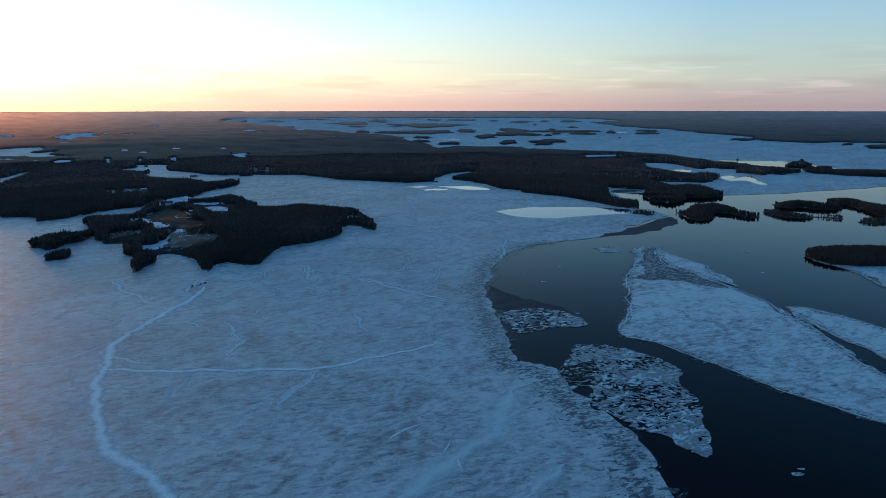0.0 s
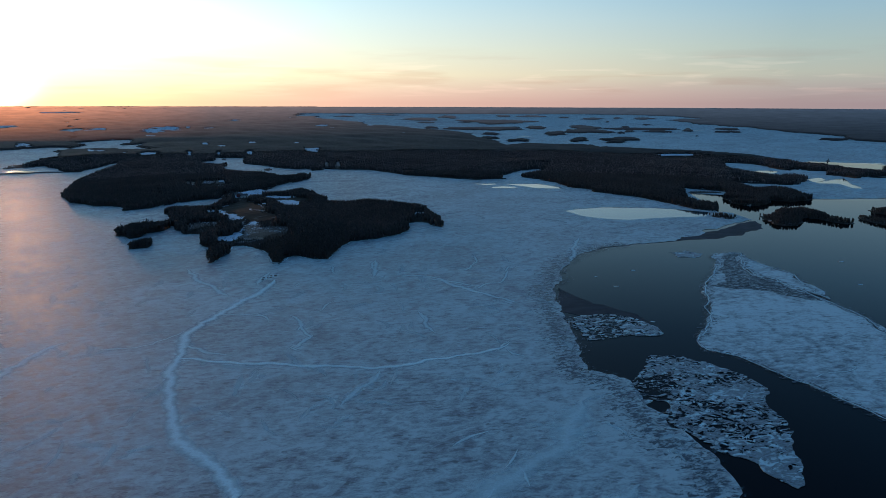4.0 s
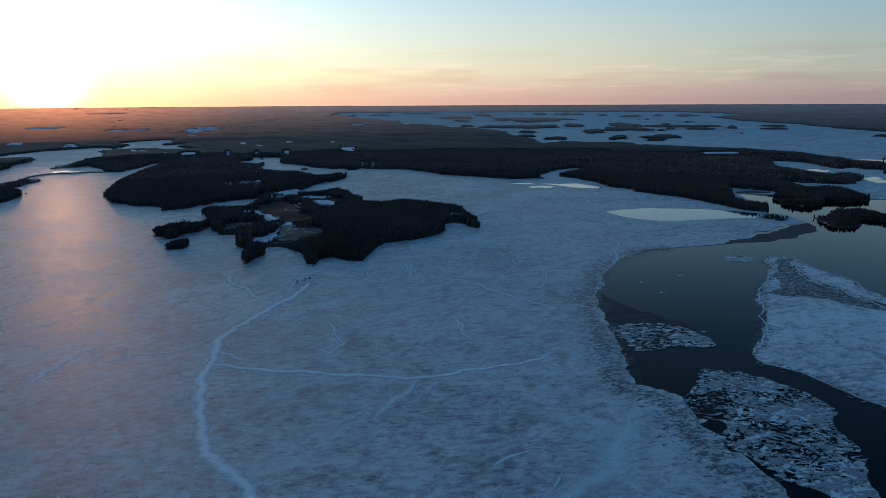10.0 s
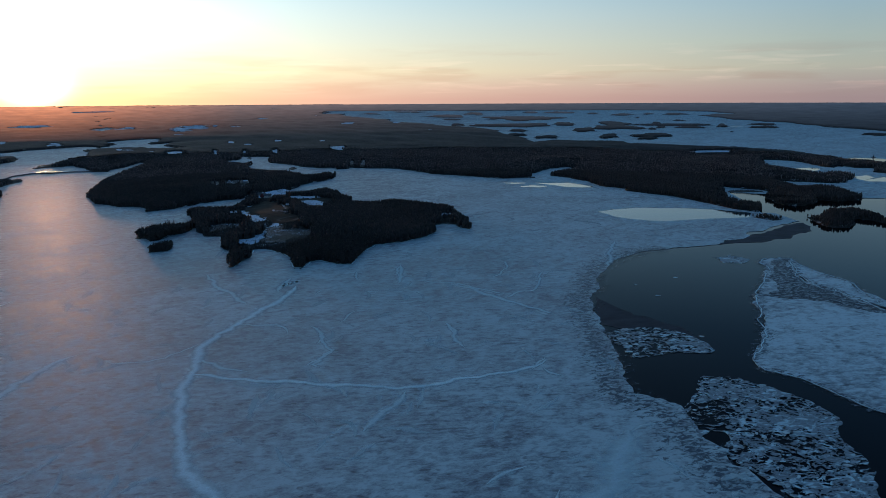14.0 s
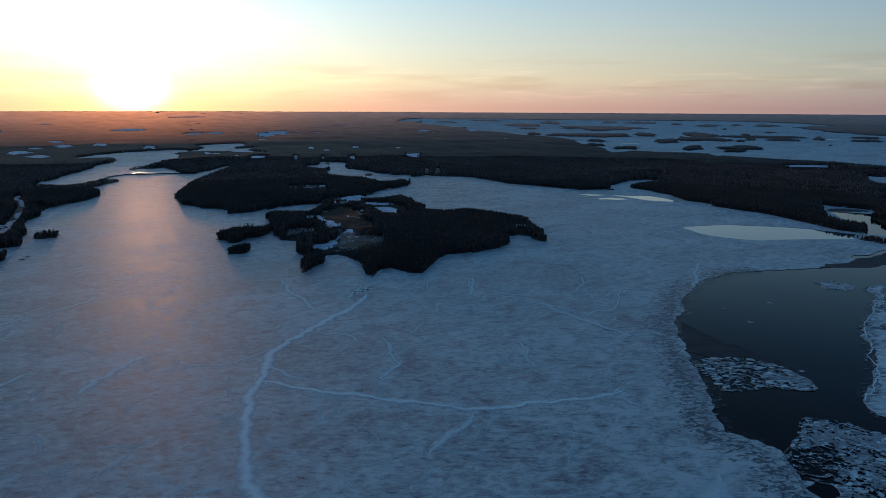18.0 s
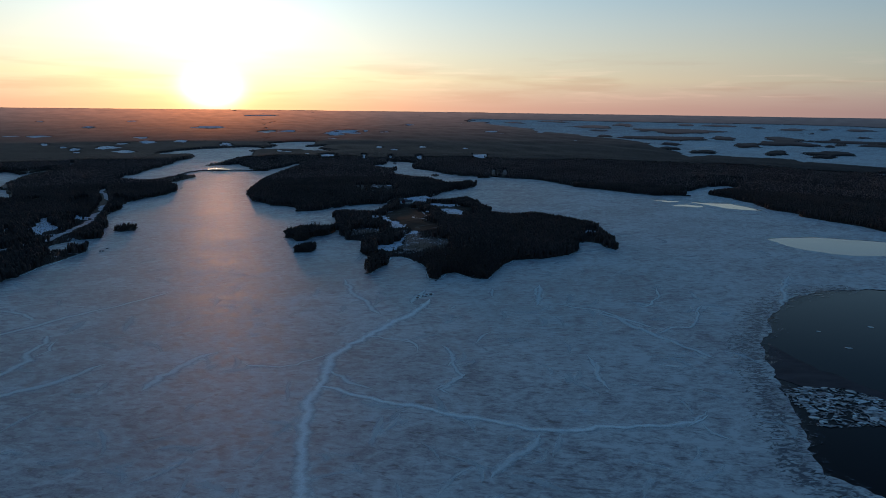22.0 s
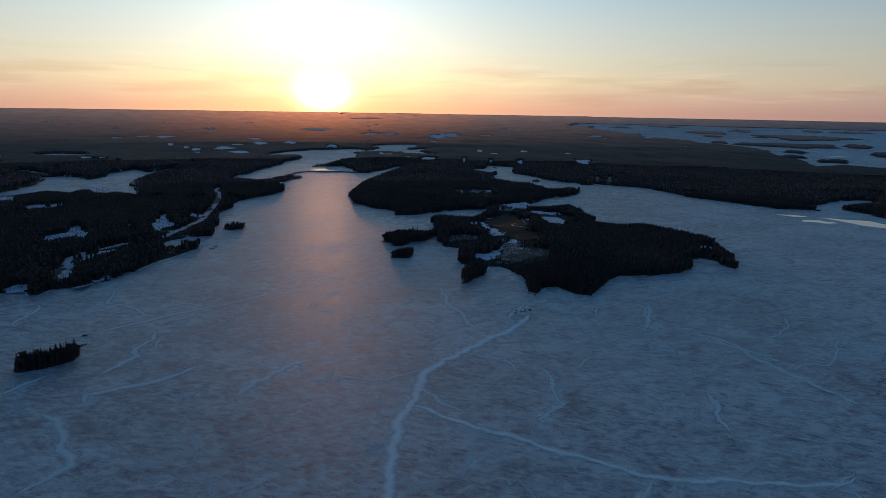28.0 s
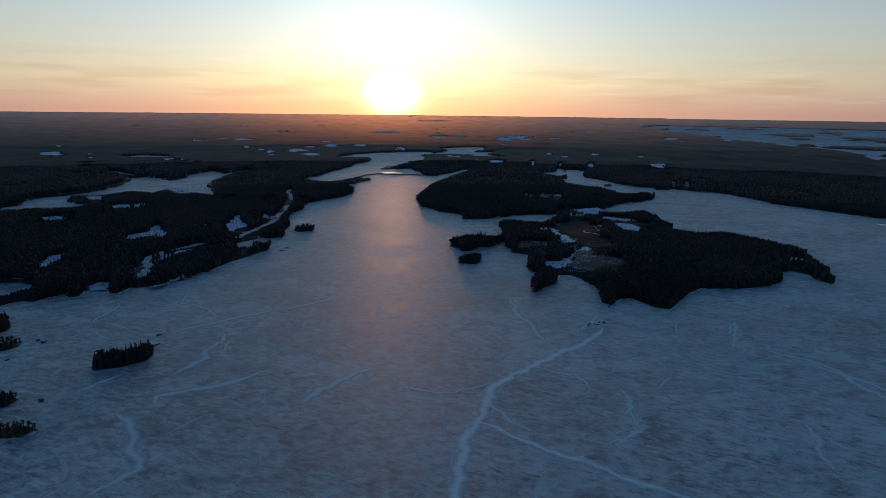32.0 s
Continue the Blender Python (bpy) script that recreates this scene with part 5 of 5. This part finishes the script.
def far_forest(cols, rows):
    """The roof of the woods beyond BEND as one uneven sheet, open over lakes, fields and clearings."""
    rng = np.random.default_rng(17)
    az = np.radians(np.linspace(-47, 84, cols))
    dist = EYE_H / np.tan(np.radians(np.linspace(4.72, 0.408, rows)))
    A, D = np.meshgrid(az, dist)
    x, y = (MID[0] - D * np.sin(A)).ravel(), (MID[1] + D * np.cos(A)).ravel()
    wood, low, base = np.zeros(len(x), bool), np.zeros(len(x), bool), np.zeros(len(x))
    for ring, holes, gaps, height, tall in LANDS:
        i = np.nonzero(inside(x, y, ring) & ~wood)[0]
        for h in holes:
            i = i[~inside(x[i], y[i], h)]
        i = i[~bare_of_trees(x[i], y[i], gaps, 0)]
        if len(i):
            wood[i] = True
            low[i] = bare_of_trees(x[i], y[i], gaps, tall * 0.8)
            base[i] = height(x[i], y[i])
    grid = wood.reshape(rows, cols)
    inner = grid.copy()
    inner[1:] &= grid[:-1]
    inner[:-1] &= grid[1:]
    inner[:, 1:] &= grid[:, :-1]
    inner[:, :-1] &= grid[:, 1:]
    near = D.ravel() < 2600
    roof = np.where(near, 9.5, 4.0) * (0.75 + 0.35 * rng.random(len(x)) + 0.25 * swell(x * 1.6, y * 1.6)) + 2.0 * swell(x / 7, y / 7) * np.clip((D.ravel() - 2600) / 1500, 0, 1)
    roof = np.where(low & near, 1.6, roof) * np.where(inner.ravel(), 1.0, 0.0)
    X, Y, Z, S = rise(x, y)
    verts = np.stack([X, Y, Z + (base + roof + 0.2) * S], 1)
    q = np.arange(rows * cols).reshape(rows, cols)
    f = np.stack([q[:-1, 1:], q[:-1, :-1], q[1:, :-1], q[1:, 1:]], 2).reshape(-1, 4)
    f = f[wood[f].all(1)]
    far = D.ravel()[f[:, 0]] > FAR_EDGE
    for name, part_f, mat, label, kind in (("far_forest", f[~far], "far_canopy", "closed dark roof of the distant lake country woods", "stuff"), ("backdrop", f[far], "backdrop", "last wooded ridges with evening haze as a glow", "structure")):
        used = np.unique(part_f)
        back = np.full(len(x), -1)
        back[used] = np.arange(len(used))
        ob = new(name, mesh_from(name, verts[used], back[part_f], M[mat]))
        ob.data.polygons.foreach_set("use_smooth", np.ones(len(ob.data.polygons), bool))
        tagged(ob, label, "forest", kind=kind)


# past this distance the woods emit the haze colour
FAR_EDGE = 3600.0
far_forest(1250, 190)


def clearing_kind(i):
    if i >= HOME_GAPS:
        return "open_snow" if i < HOME_GAPS + WEST_GAPS else "snow", west_h if i < HOME_GAPS + WEST_GAPS else north_h, "snowy clearing in the woods"
    if i in (0, 9):
        return "field", home_h, "brown stubble field with old snow"
    if i in (7, 8):
        return "brush", home_h, "felled brushy clearing with thin snow"
    return "open_snow", home_h, "smooth snow field beside the woods"


for i, ring in enumerate(gap_rings):
    mat, hf, label = clearing_kind(i)
    inn = np.array(ring).mean(0) + (np.array(ring) - np.array(ring).mean(0)) * 0.5
    tagged(sheet("clearing", ring, M[mat], inner=inn.tolist(), top=0.35, height=hf), label, "clearing", kind="structure")
for i, r in enumerate(patch_rings):
    cx, cy = np.mean(r, axis=0)
    near_by = math.hypot(cx - MID[0], cy - MID[1]) < 2450
    hf = west_h if inside([cx], [cy], WEST)[0] else north_h
    tagged(sheet("snow_patch", r, M["brush" if near_by else "open_snow"], top=1.0 if near_by else 3.6, height=hf), "far snow-covered field or tarn in the woods", "snow field", kind="structure")
tagged(strip("road", ROAD, 9, M["road"], 0.6, 5, height=west_h, ragged=0.08), "narrow snow-covered road along the shore", "road", kind="structure")
for i, r in enumerate(gap_rings):
    hf = clearing_kind(i)[1]
    sx, sy = scatter(r, [], [], 0, 3000, 5.2, 70 + i)
    if (clearing_kind(i)[0] in ("snow", "brush") or i >= HOME_GAPS) and len(sx) > 3:
        sx, sy = (sx[::2], sy[::2]) if HOME_GAPS <= i < HOME_GAPS + WEST_GAPS else (sx, sy)
        grow("scrub", SPRUCE_MID if i % 2 else PINE_MID, sx, sy, hf, 2.4, 80 + i, M["pine" if i % 3 else "spruce"], "young trees and scrub in a snowy clearing", wide=1.2)
for k, line in enumerate(FARM_TRACKS):
    tagged(strip("farm_track", line, 3.2, M["snow"] if k else M["road"], 0.65, 95 + k, height=home_h, ragged=0.15), "narrow snowy track across the brown field", "track", kind="structure")

for k, line in enumerate((HOME_SOUTH, WEST_SHORE)):
    ob = strip("shore_snow", line, 5, M["drift"], 0.12, 960 + k, ragged=0.6, crown=0.25)
    tagged(ob, "broken white line of drifted snow along the shore", "shore snow", kind="structure")


# ---- things on the ice and the shores ----
def part(name, bm, material, parent, label=""):
    """Link a bmesh as one mesh object under a thing or a part."""
    me = bpy.data.meshes.new(name)
    bm.to_mesh(me)
    bm.free()
    me.materials.append(material)
    ob = new(name, me)
    ob.parent = parent
    return tagged(ob, label)


def base_at(name, x, y, z, turn=0.0):
    ob = new(name)
    ob.matrix_basis = pose(x, y, z, 0, 0, turn)
    ob.empty_display_size = 1.0
    return ob


def box_bm(sx, sy, sz, at=(0, 0, 0), bevel=0.0):
    bm = bmesh.new()
    bmesh.ops.create_cube(bm, size=1)
    bmesh.ops.scale(bm, vec=(sx, sy, sz), verts=bm.verts)
    bmesh.ops.translate(bm, vec=at, verts=bm.verts)
    if bevel:
        bmesh.ops.bevel(bm, geom=bm.edges[:], offset=bevel, segments=1, affect="EDGES")
    return bm


def boulder_bm(rng, r, flat=0.6):
    bm = bmesh.new()
    bmesh.ops.create_icosphere(bm, subdivisions=2, radius=r)
    off = Vector((rng.uniform(0, 50), rng.uniform(0, 50), rng.uniform(0, 50)))
    for v in bm.verts:
        k = 1 + 0.45 * noise.noise(v.co / r * 1.3 + off) + 0.15 * noise.noise(v.co / r * 4 + off)
        v.co = Vector((v.co.x * k * 1.2, v.co.y * k, max(v.co.z * k * flat, -0.35 * r)))
    return bm


def boulder(x, y, z, r, rng, label, group):
    me = bpy.data.meshes.new("boulder")
    bm = boulder_bm(rng, r)
    bm.to_mesh(me)
    bm.free()
    me.materials.append(M["rock"])
    ob = new("boulder", me)
    ob.matrix_basis = pose(x, y, z + 0.25 * r, 0, 0, rng.uniform(0, 360))
    return tagged(ob, label, "rock", group)


rng_r = random.Random(77)
for k in range(9):
    a = k / 8
    boulder(SKERRY[0] + 9 * a + rng_r.uniform(-3, 3), SKERRY[1] + 17 * a + rng_r.uniform(-3, 3), 0.0, rng_r.uniform(0.7, 1.7), rng_r, "dark wet boulder frozen into the lake ice", "rocks of the skerry")
strip_s = strip("skerry_snow", [(SKERRY[0] - 3, SKERRY[1] - 7), (SKERRY[0] + 4, SKERRY[1] + 8), (SKERRY[0] + 13, SKERRY[1] + 24)], 12, M["drift"], 0.12, 12)
tagged(strip_s, "pale snow banked round the rocks of the skerry", "snow drift")
for x, y, n in ROCKS:
    for k in range(n):
        boulder(x + rng_r.uniform(-5, 5), y + rng_r.uniform(-4, 4), 0.0, rng_r.uniform(0.7, 1.6), rng_r, "low dark rock breaking through the ice", "rocks in the ice")


for x, y, r in SCRAPS:
    n = 7
    pts = [(x + r * 1.6 * math.cos(2 * math.pi * q / n) * rng_r.uniform(0.7, 1.2), y + r * math.sin(2 * math.pi * q / n) * rng_r.uniform(0.7, 1.2)) for q in range(n)]
    tagged(sheet("ice_scrap", pts, M["floe"], top=-0.2, skirt=0.3), "small pale scrap of ice adrift on dark water", "ice scrap", "loose scraps of ice in the lead")


# single trees on the islets
def limb_bm(bm, a, b, r0, r1, sides=5):
    a, b = Vector(a), Vector(b)
    q = (b - a).to_track_quat("Z", "Y")
    rings = []
    for c, r in ((a, r0), (b, r1)):
        rings.append([bm.verts.new(c + q @ Vector((r * math.cos(2 * math.pi * i / sides), r * math.sin(2 * math.pi * i / sides), 0))) for i in range(sides)])
    for i in range(sides):
        bm.faces.new((rings[0][i], rings[0][(i + 1) % sides], rings[1][(i + 1) % sides], rings[1][i]))
    bm.faces.new(rings[1])


def spruce_tree(h, rng):
    t = base_at("spruce_tree", 0, 0, 0)
    bm = bmesh.new()
    limb_bm(bm, (0, 0, -0.3), (0, 0, h * 0.95), 0.018 * h, 0.003 * h, 6)
    part("trunk", bm, M["bark"], t, "thin grey brown trunk")
    bm = bmesh.new()
    tiers = 11
    for j in range(tiers):
        f = j / (tiers - 1)
        z = h * (0.10 + 0.86 * f)
        r = h * (0.17 * (1 - f) ** 0.85 + 0.012)
        for i in range(max(4, int(9 - 4 * f))):
            a = rng.uniform(0, 6.283)
            q = r * rng.uniform(0.65, 1.2)
            tip = Vector((q * math.cos(a), q * math.sin(a), z - 0.28 * q + rng.uniform(-0.02, 0.02) * h))
            side = Vector((-math.sin(a), math.cos(a), 0)) * q * 0.38
            root = bm.verts.new((0, 0, z + 0.05 * h))
            l, r2, e = bm.verts.new(tip * 0.62 + side + Vector((0, 0, z * 0.38 - 0.02 * h))), bm.verts.new(tip * 0.62 - side + Vector((0, 0, z * 0.38 - 0.02 * h))), bm.verts.new(tip)
            k = bm.verts.new(tip * 0.6 + Vector((0, 0, z * 0.4 + 0.03 * h)))
            for tri in ((root, l, k), (root, k, r2), (k, l, e), (k, e, r2)):
                bm.faces.new(tri)
    part("crown", bm, M["spruce"], t)
    return t


def pine_tree(h, rng):
    t = base_at("pine_tree", 0, 0, 0)
    bm = bmesh.new()
    bend = (rng.uniform(-0.04, 0.04) * h, rng.uniform(-0.04, 0.04) * h)
    limb_bm(bm, (0, 0, -0.3), (bend[0], bend[1], h * 0.55), 0.022 * h, 0.015 * h, 6)
    limb_bm(bm, (bend[0], bend[1], h * 0.55), (bend[0] * 1.5, bend[1] * 1.5, h * 0.93), 0.015 * h, 0.004 * h, 6)
    spots = []
    for i in range(9):
        a, z = rng.uniform(0, 6.283), h * rng.uniform(0.42, 0.9)
        r = h * rng.uniform(0.08, 0.20) * (1.25 - z / h * 0.7)
        end = Vector((bend[0] + r * math.cos(a), bend[1] + r * math.sin(a), z + 0.05 * h))
        limb_bm(bm, (bend[0], bend[1], z - 0.03 * h), end, 0.007 * h, 0.003 * h, 4)
        spots.append((end, h * rng.uniform(0.07, 0.12)))
    spots.append((Vector((bend[0] * 1.5, bend[1] * 1.5, h * 0.93)), h * 0.09))
    part("trunk", bm, M["bark"], t, "bare reddish trunk with side limbs")
    bm = bmesh.new()
    for c, r in spots:
        for _ in range(9):
            d = Vector((rng.gauss(0, 1), rng.gauss(0, 1), rng.gauss(0, 0.6))).normalized()
            p = c + d * r * rng.uniform(0.4, 1.1)
            u = d.orthogonal().normalized() * r * rng.uniform(0.4, 0.75)
            w = d.cross(u).normalized() * r * rng.uniform(0.4, 0.75)
            top = bm.verts.new(p + d * r * 0.45)
            ring = [bm.verts.new(p + u), bm.verts.new(p + w), bm.verts.new(p - u * 0.9), bm.verts.new(p - w)]
            for i in range(4):
                bm.faces.new((ring[i], ring[(i + 1) % 4], top))
    part("crown", bm, M["pine"], t)
    return t


tree_rng = random.Random(21)
SPRUCES = [spruce_tree(8.5, tree_rng) for _ in range(6)]
PINES = [pine_tree(7.5, tree_rng) for _ in range(6)]
for p in SPRUCES:
    tagged(p, "slim dark spruce standing on a lake islet", "spruce tree", "trees of the lake islets")
for p in PINES:
    tagged(p, "rounded dark pine standing on a lake islet", "pine tree", "trees of the lake islets")


def plant(ring, count, spruce_share, size, seed, height):
    """Single trees set close together over an islet, tall in its middle."""
    rng = random.Random(seed)
    r = np.array(ring, float)
    lo, hi = r.min(0), r.max(0)
    q = np.array([(rng.uniform(lo[0], hi[0]), rng.uniform(lo[1], hi[1])) for _ in range(count * 60)])
    q = q[inside(q[:, 0], q[:, 1], r)]
    kept = []
    gap = 0.80 * math.sqrt(abs(0.5 * np.sum(r[:, 0] * np.roll(r[:, 1], -1) - r[:, 1] * np.roll(r[:, 0], -1))) / count)
    for p in q:
        if len(kept) < count and all((p[0] - k[0]) ** 2 + (p[1] - k[1]) ** 2 > gap * gap for k in kept):
            kept.append(p)
    if not kept:
        return
    kx, ky = np.array(kept).T
    hz = height(kx, ky)
    for x, y, z in zip(kx, ky, hz):
        src = rng.choice(SPRUCES if rng.random() < spruce_share else PINES)
        ob = src if not src.get("used") else copy_thing(src, Matrix())
        src["used"] = 1
        k = size * rng.uniform(0.82, 1.18)
        ob.matrix_basis = pose(x, y, float(z) - 0.05, 0, 0, rng.uniform(0, 360)) @ Matrix.Diagonal((k * 1.15, k * 1.15, k, 1))


for i, (ring, count, share, size) in enumerate(PLANTED):
    plant(rough_ring(ring, 30 + ISLAND_AT[i], 5), count, share, size, 900 + i, ground_of(rough_ring(ring, 30 + ISLAND_AT[i], 5), 2))
for src in SPRUCES + PINES:
    if "used" in src:
        del src["used"]


# ---- farm and cottages ----
def house(x, y, z, turn, w, d, h, wall, roof, label, category="house", chimney=True):
    t = tagged(base_at("house" if category == "house" else category, x, y, z, turn), label, category, "farm buildings" if category != "cottage" else "shore cottages")
    part("plinth", box_bm(w + 0.1, d + 0.1, 1.6, (0, 0, -0.3)), M["concrete"], t)
    bm = box_bm(w, d, h, (0, 0, 0.5 + h / 2))
    rise_h = d * 0.32
    for sx in (-1, 1):
        a = [bm.verts.new((sx * w / 2, sy * d / 2, 0.5 + h)) for sy in (-1, 1)] + [bm.verts.new((sx * w / 2, 0, 0.5 + h + rise_h))]
        bm.faces.new(a)
    part("wall", bm, M[wall], t)
    for sy in (-1, 1):
        bm = bmesh.new()
        e, o = w / 2 + 0.5, 0.45
        k = rise_h / (d / 2)
        pts = [(-e, 0, rise_h), (e, 0, rise_h), (e, sy * (d / 2 + o), -o * k), (-e, sy * (d / 2 + o), -o * k)]
        lower = [bm.verts.new((px, py, pz + 0.5 + h + 0.02)) for px, py, pz in pts]
        upper = [bm.verts.new((px, py, pz + 0.5 + h + 0.22)) for px, py, pz in pts]
        bm.faces.new(lower[::-1])
        bm.faces.new(upper)
        for i in range(4):
            bm.faces.new((lower[i], lower[(i + 1) % 4], upper[(i + 1) % 4], upper[i]))
        part("roof", bm, M[roof], t)
    if chimney:
        part("chimney", box_bm(0.8, 0.8, 1.8, (w * 0.18, 0, 0.5 + h + rise_h + 0.4), 0.04), M["concrete"], t)
    n = max(1, int(w / 3))
    for sy in (-1, 1):
        for i in range(n):
            win = part("window", box_bm(1.1, 0.12, 1.3, (-w / 2 + (i + 0.5) * w / n, sy * (d / 2 + 0.03), 0.5 + h * 0.55)), M["white_board"], t)
            part("pane", box_bm(0.86, 0.06, 1.05, (-w / 2 + (i + 0.5) * w / n, sy * (d / 2 + 0.08), 0.5 + h * 0.55)), M["dark_glass"], win)
    part("door", box_bm(0.95, 0.1, 2.05, (w / 2 - 0.9, -d / 2 - 0.04, 0.5 + 1.03)), M["grey_board"], t)
    return t


for x, y, turn, w, d, h, wall, roof, label, cat in HOUSES:
    hf = home_h if cat != "cottage" else (west_h if x < -700 else north_h)
    gx, gy, gz, gs = rise([x], [y])
    house(float(gx[0]), float(gy[0]), float(gz[0] + hf(np.array([x]), np.array([y]))[0]) + 0.4, turn, w, d, h, wall, roof, label, cat)

# ---- causeway and bridge over the sound ----
bank = tagged(new("causeway"), "low dark causeway with scattered bushes crossing the frozen sound", "causeway")
strip("embankment", CAUSEWAY, 14, M["rock"], 0.2, 9, ragged=0.1, parent=bank, crown=2.6)
strip("roadway", CAUSEWAY, 5.5, M["road"], 2.35, 9, ragged=0.04, parent=bank, crown=0.12)
bx, by = CAUSEWAY[3][0], CAUSEWAY[3][1]
bt = math.degrees(math.atan2(CAUSEWAY[4][1] - CAUSEWAY[3][1], CAUSEWAY[4][0] - CAUSEWAY[3][0]))
bridge = tagged(base_at("bridge", bx, by, 0, bt), "short concrete road bridge in the causeway", "bridge")
part("deck", box_bm(46, 7, 0.9, (0, 0, 4.2), 0.08), M["concrete"], bridge)
for sx in (-14, 0, 14):
    part("pier", box_bm(1.4, 5.5, 4.4, (sx, 0, 1.6), 0.1), M["concrete"], bridge)
for sy in (-3.3, 3.3):
    rail = part("railing", box_bm(46, 0.12, 0.12, (0, sy, 5.7)), M["tin_roof"], bridge)
    for i in range(12):
        part("post", box_bm(0.12, 0.12, 1.1, (-22 + 4 * i, sy, 5.2)), M["tin_roof"], rail)
# set off towards the camera so its sun glint shows
tagged(sheet("bridge_water", ellipse(bx - 12, by - 16, bx + 14, by - 9, 20, 41), M["ripple"], top=0.05), "rippled open water by the causeway bridge", "open water", kind="structure")
bush_x, bush_y = scatter(road_gap(CAUSEWAY, 7), [], [], 0, 4000, 5.0, 4)
grow("causeway_bushes", PINE_NEAR, bush_x, bush_y, lambda x, y: np.full(len(x), 1.6), 4.5, 4, M["birch"], "leafless bushes along the causeway")
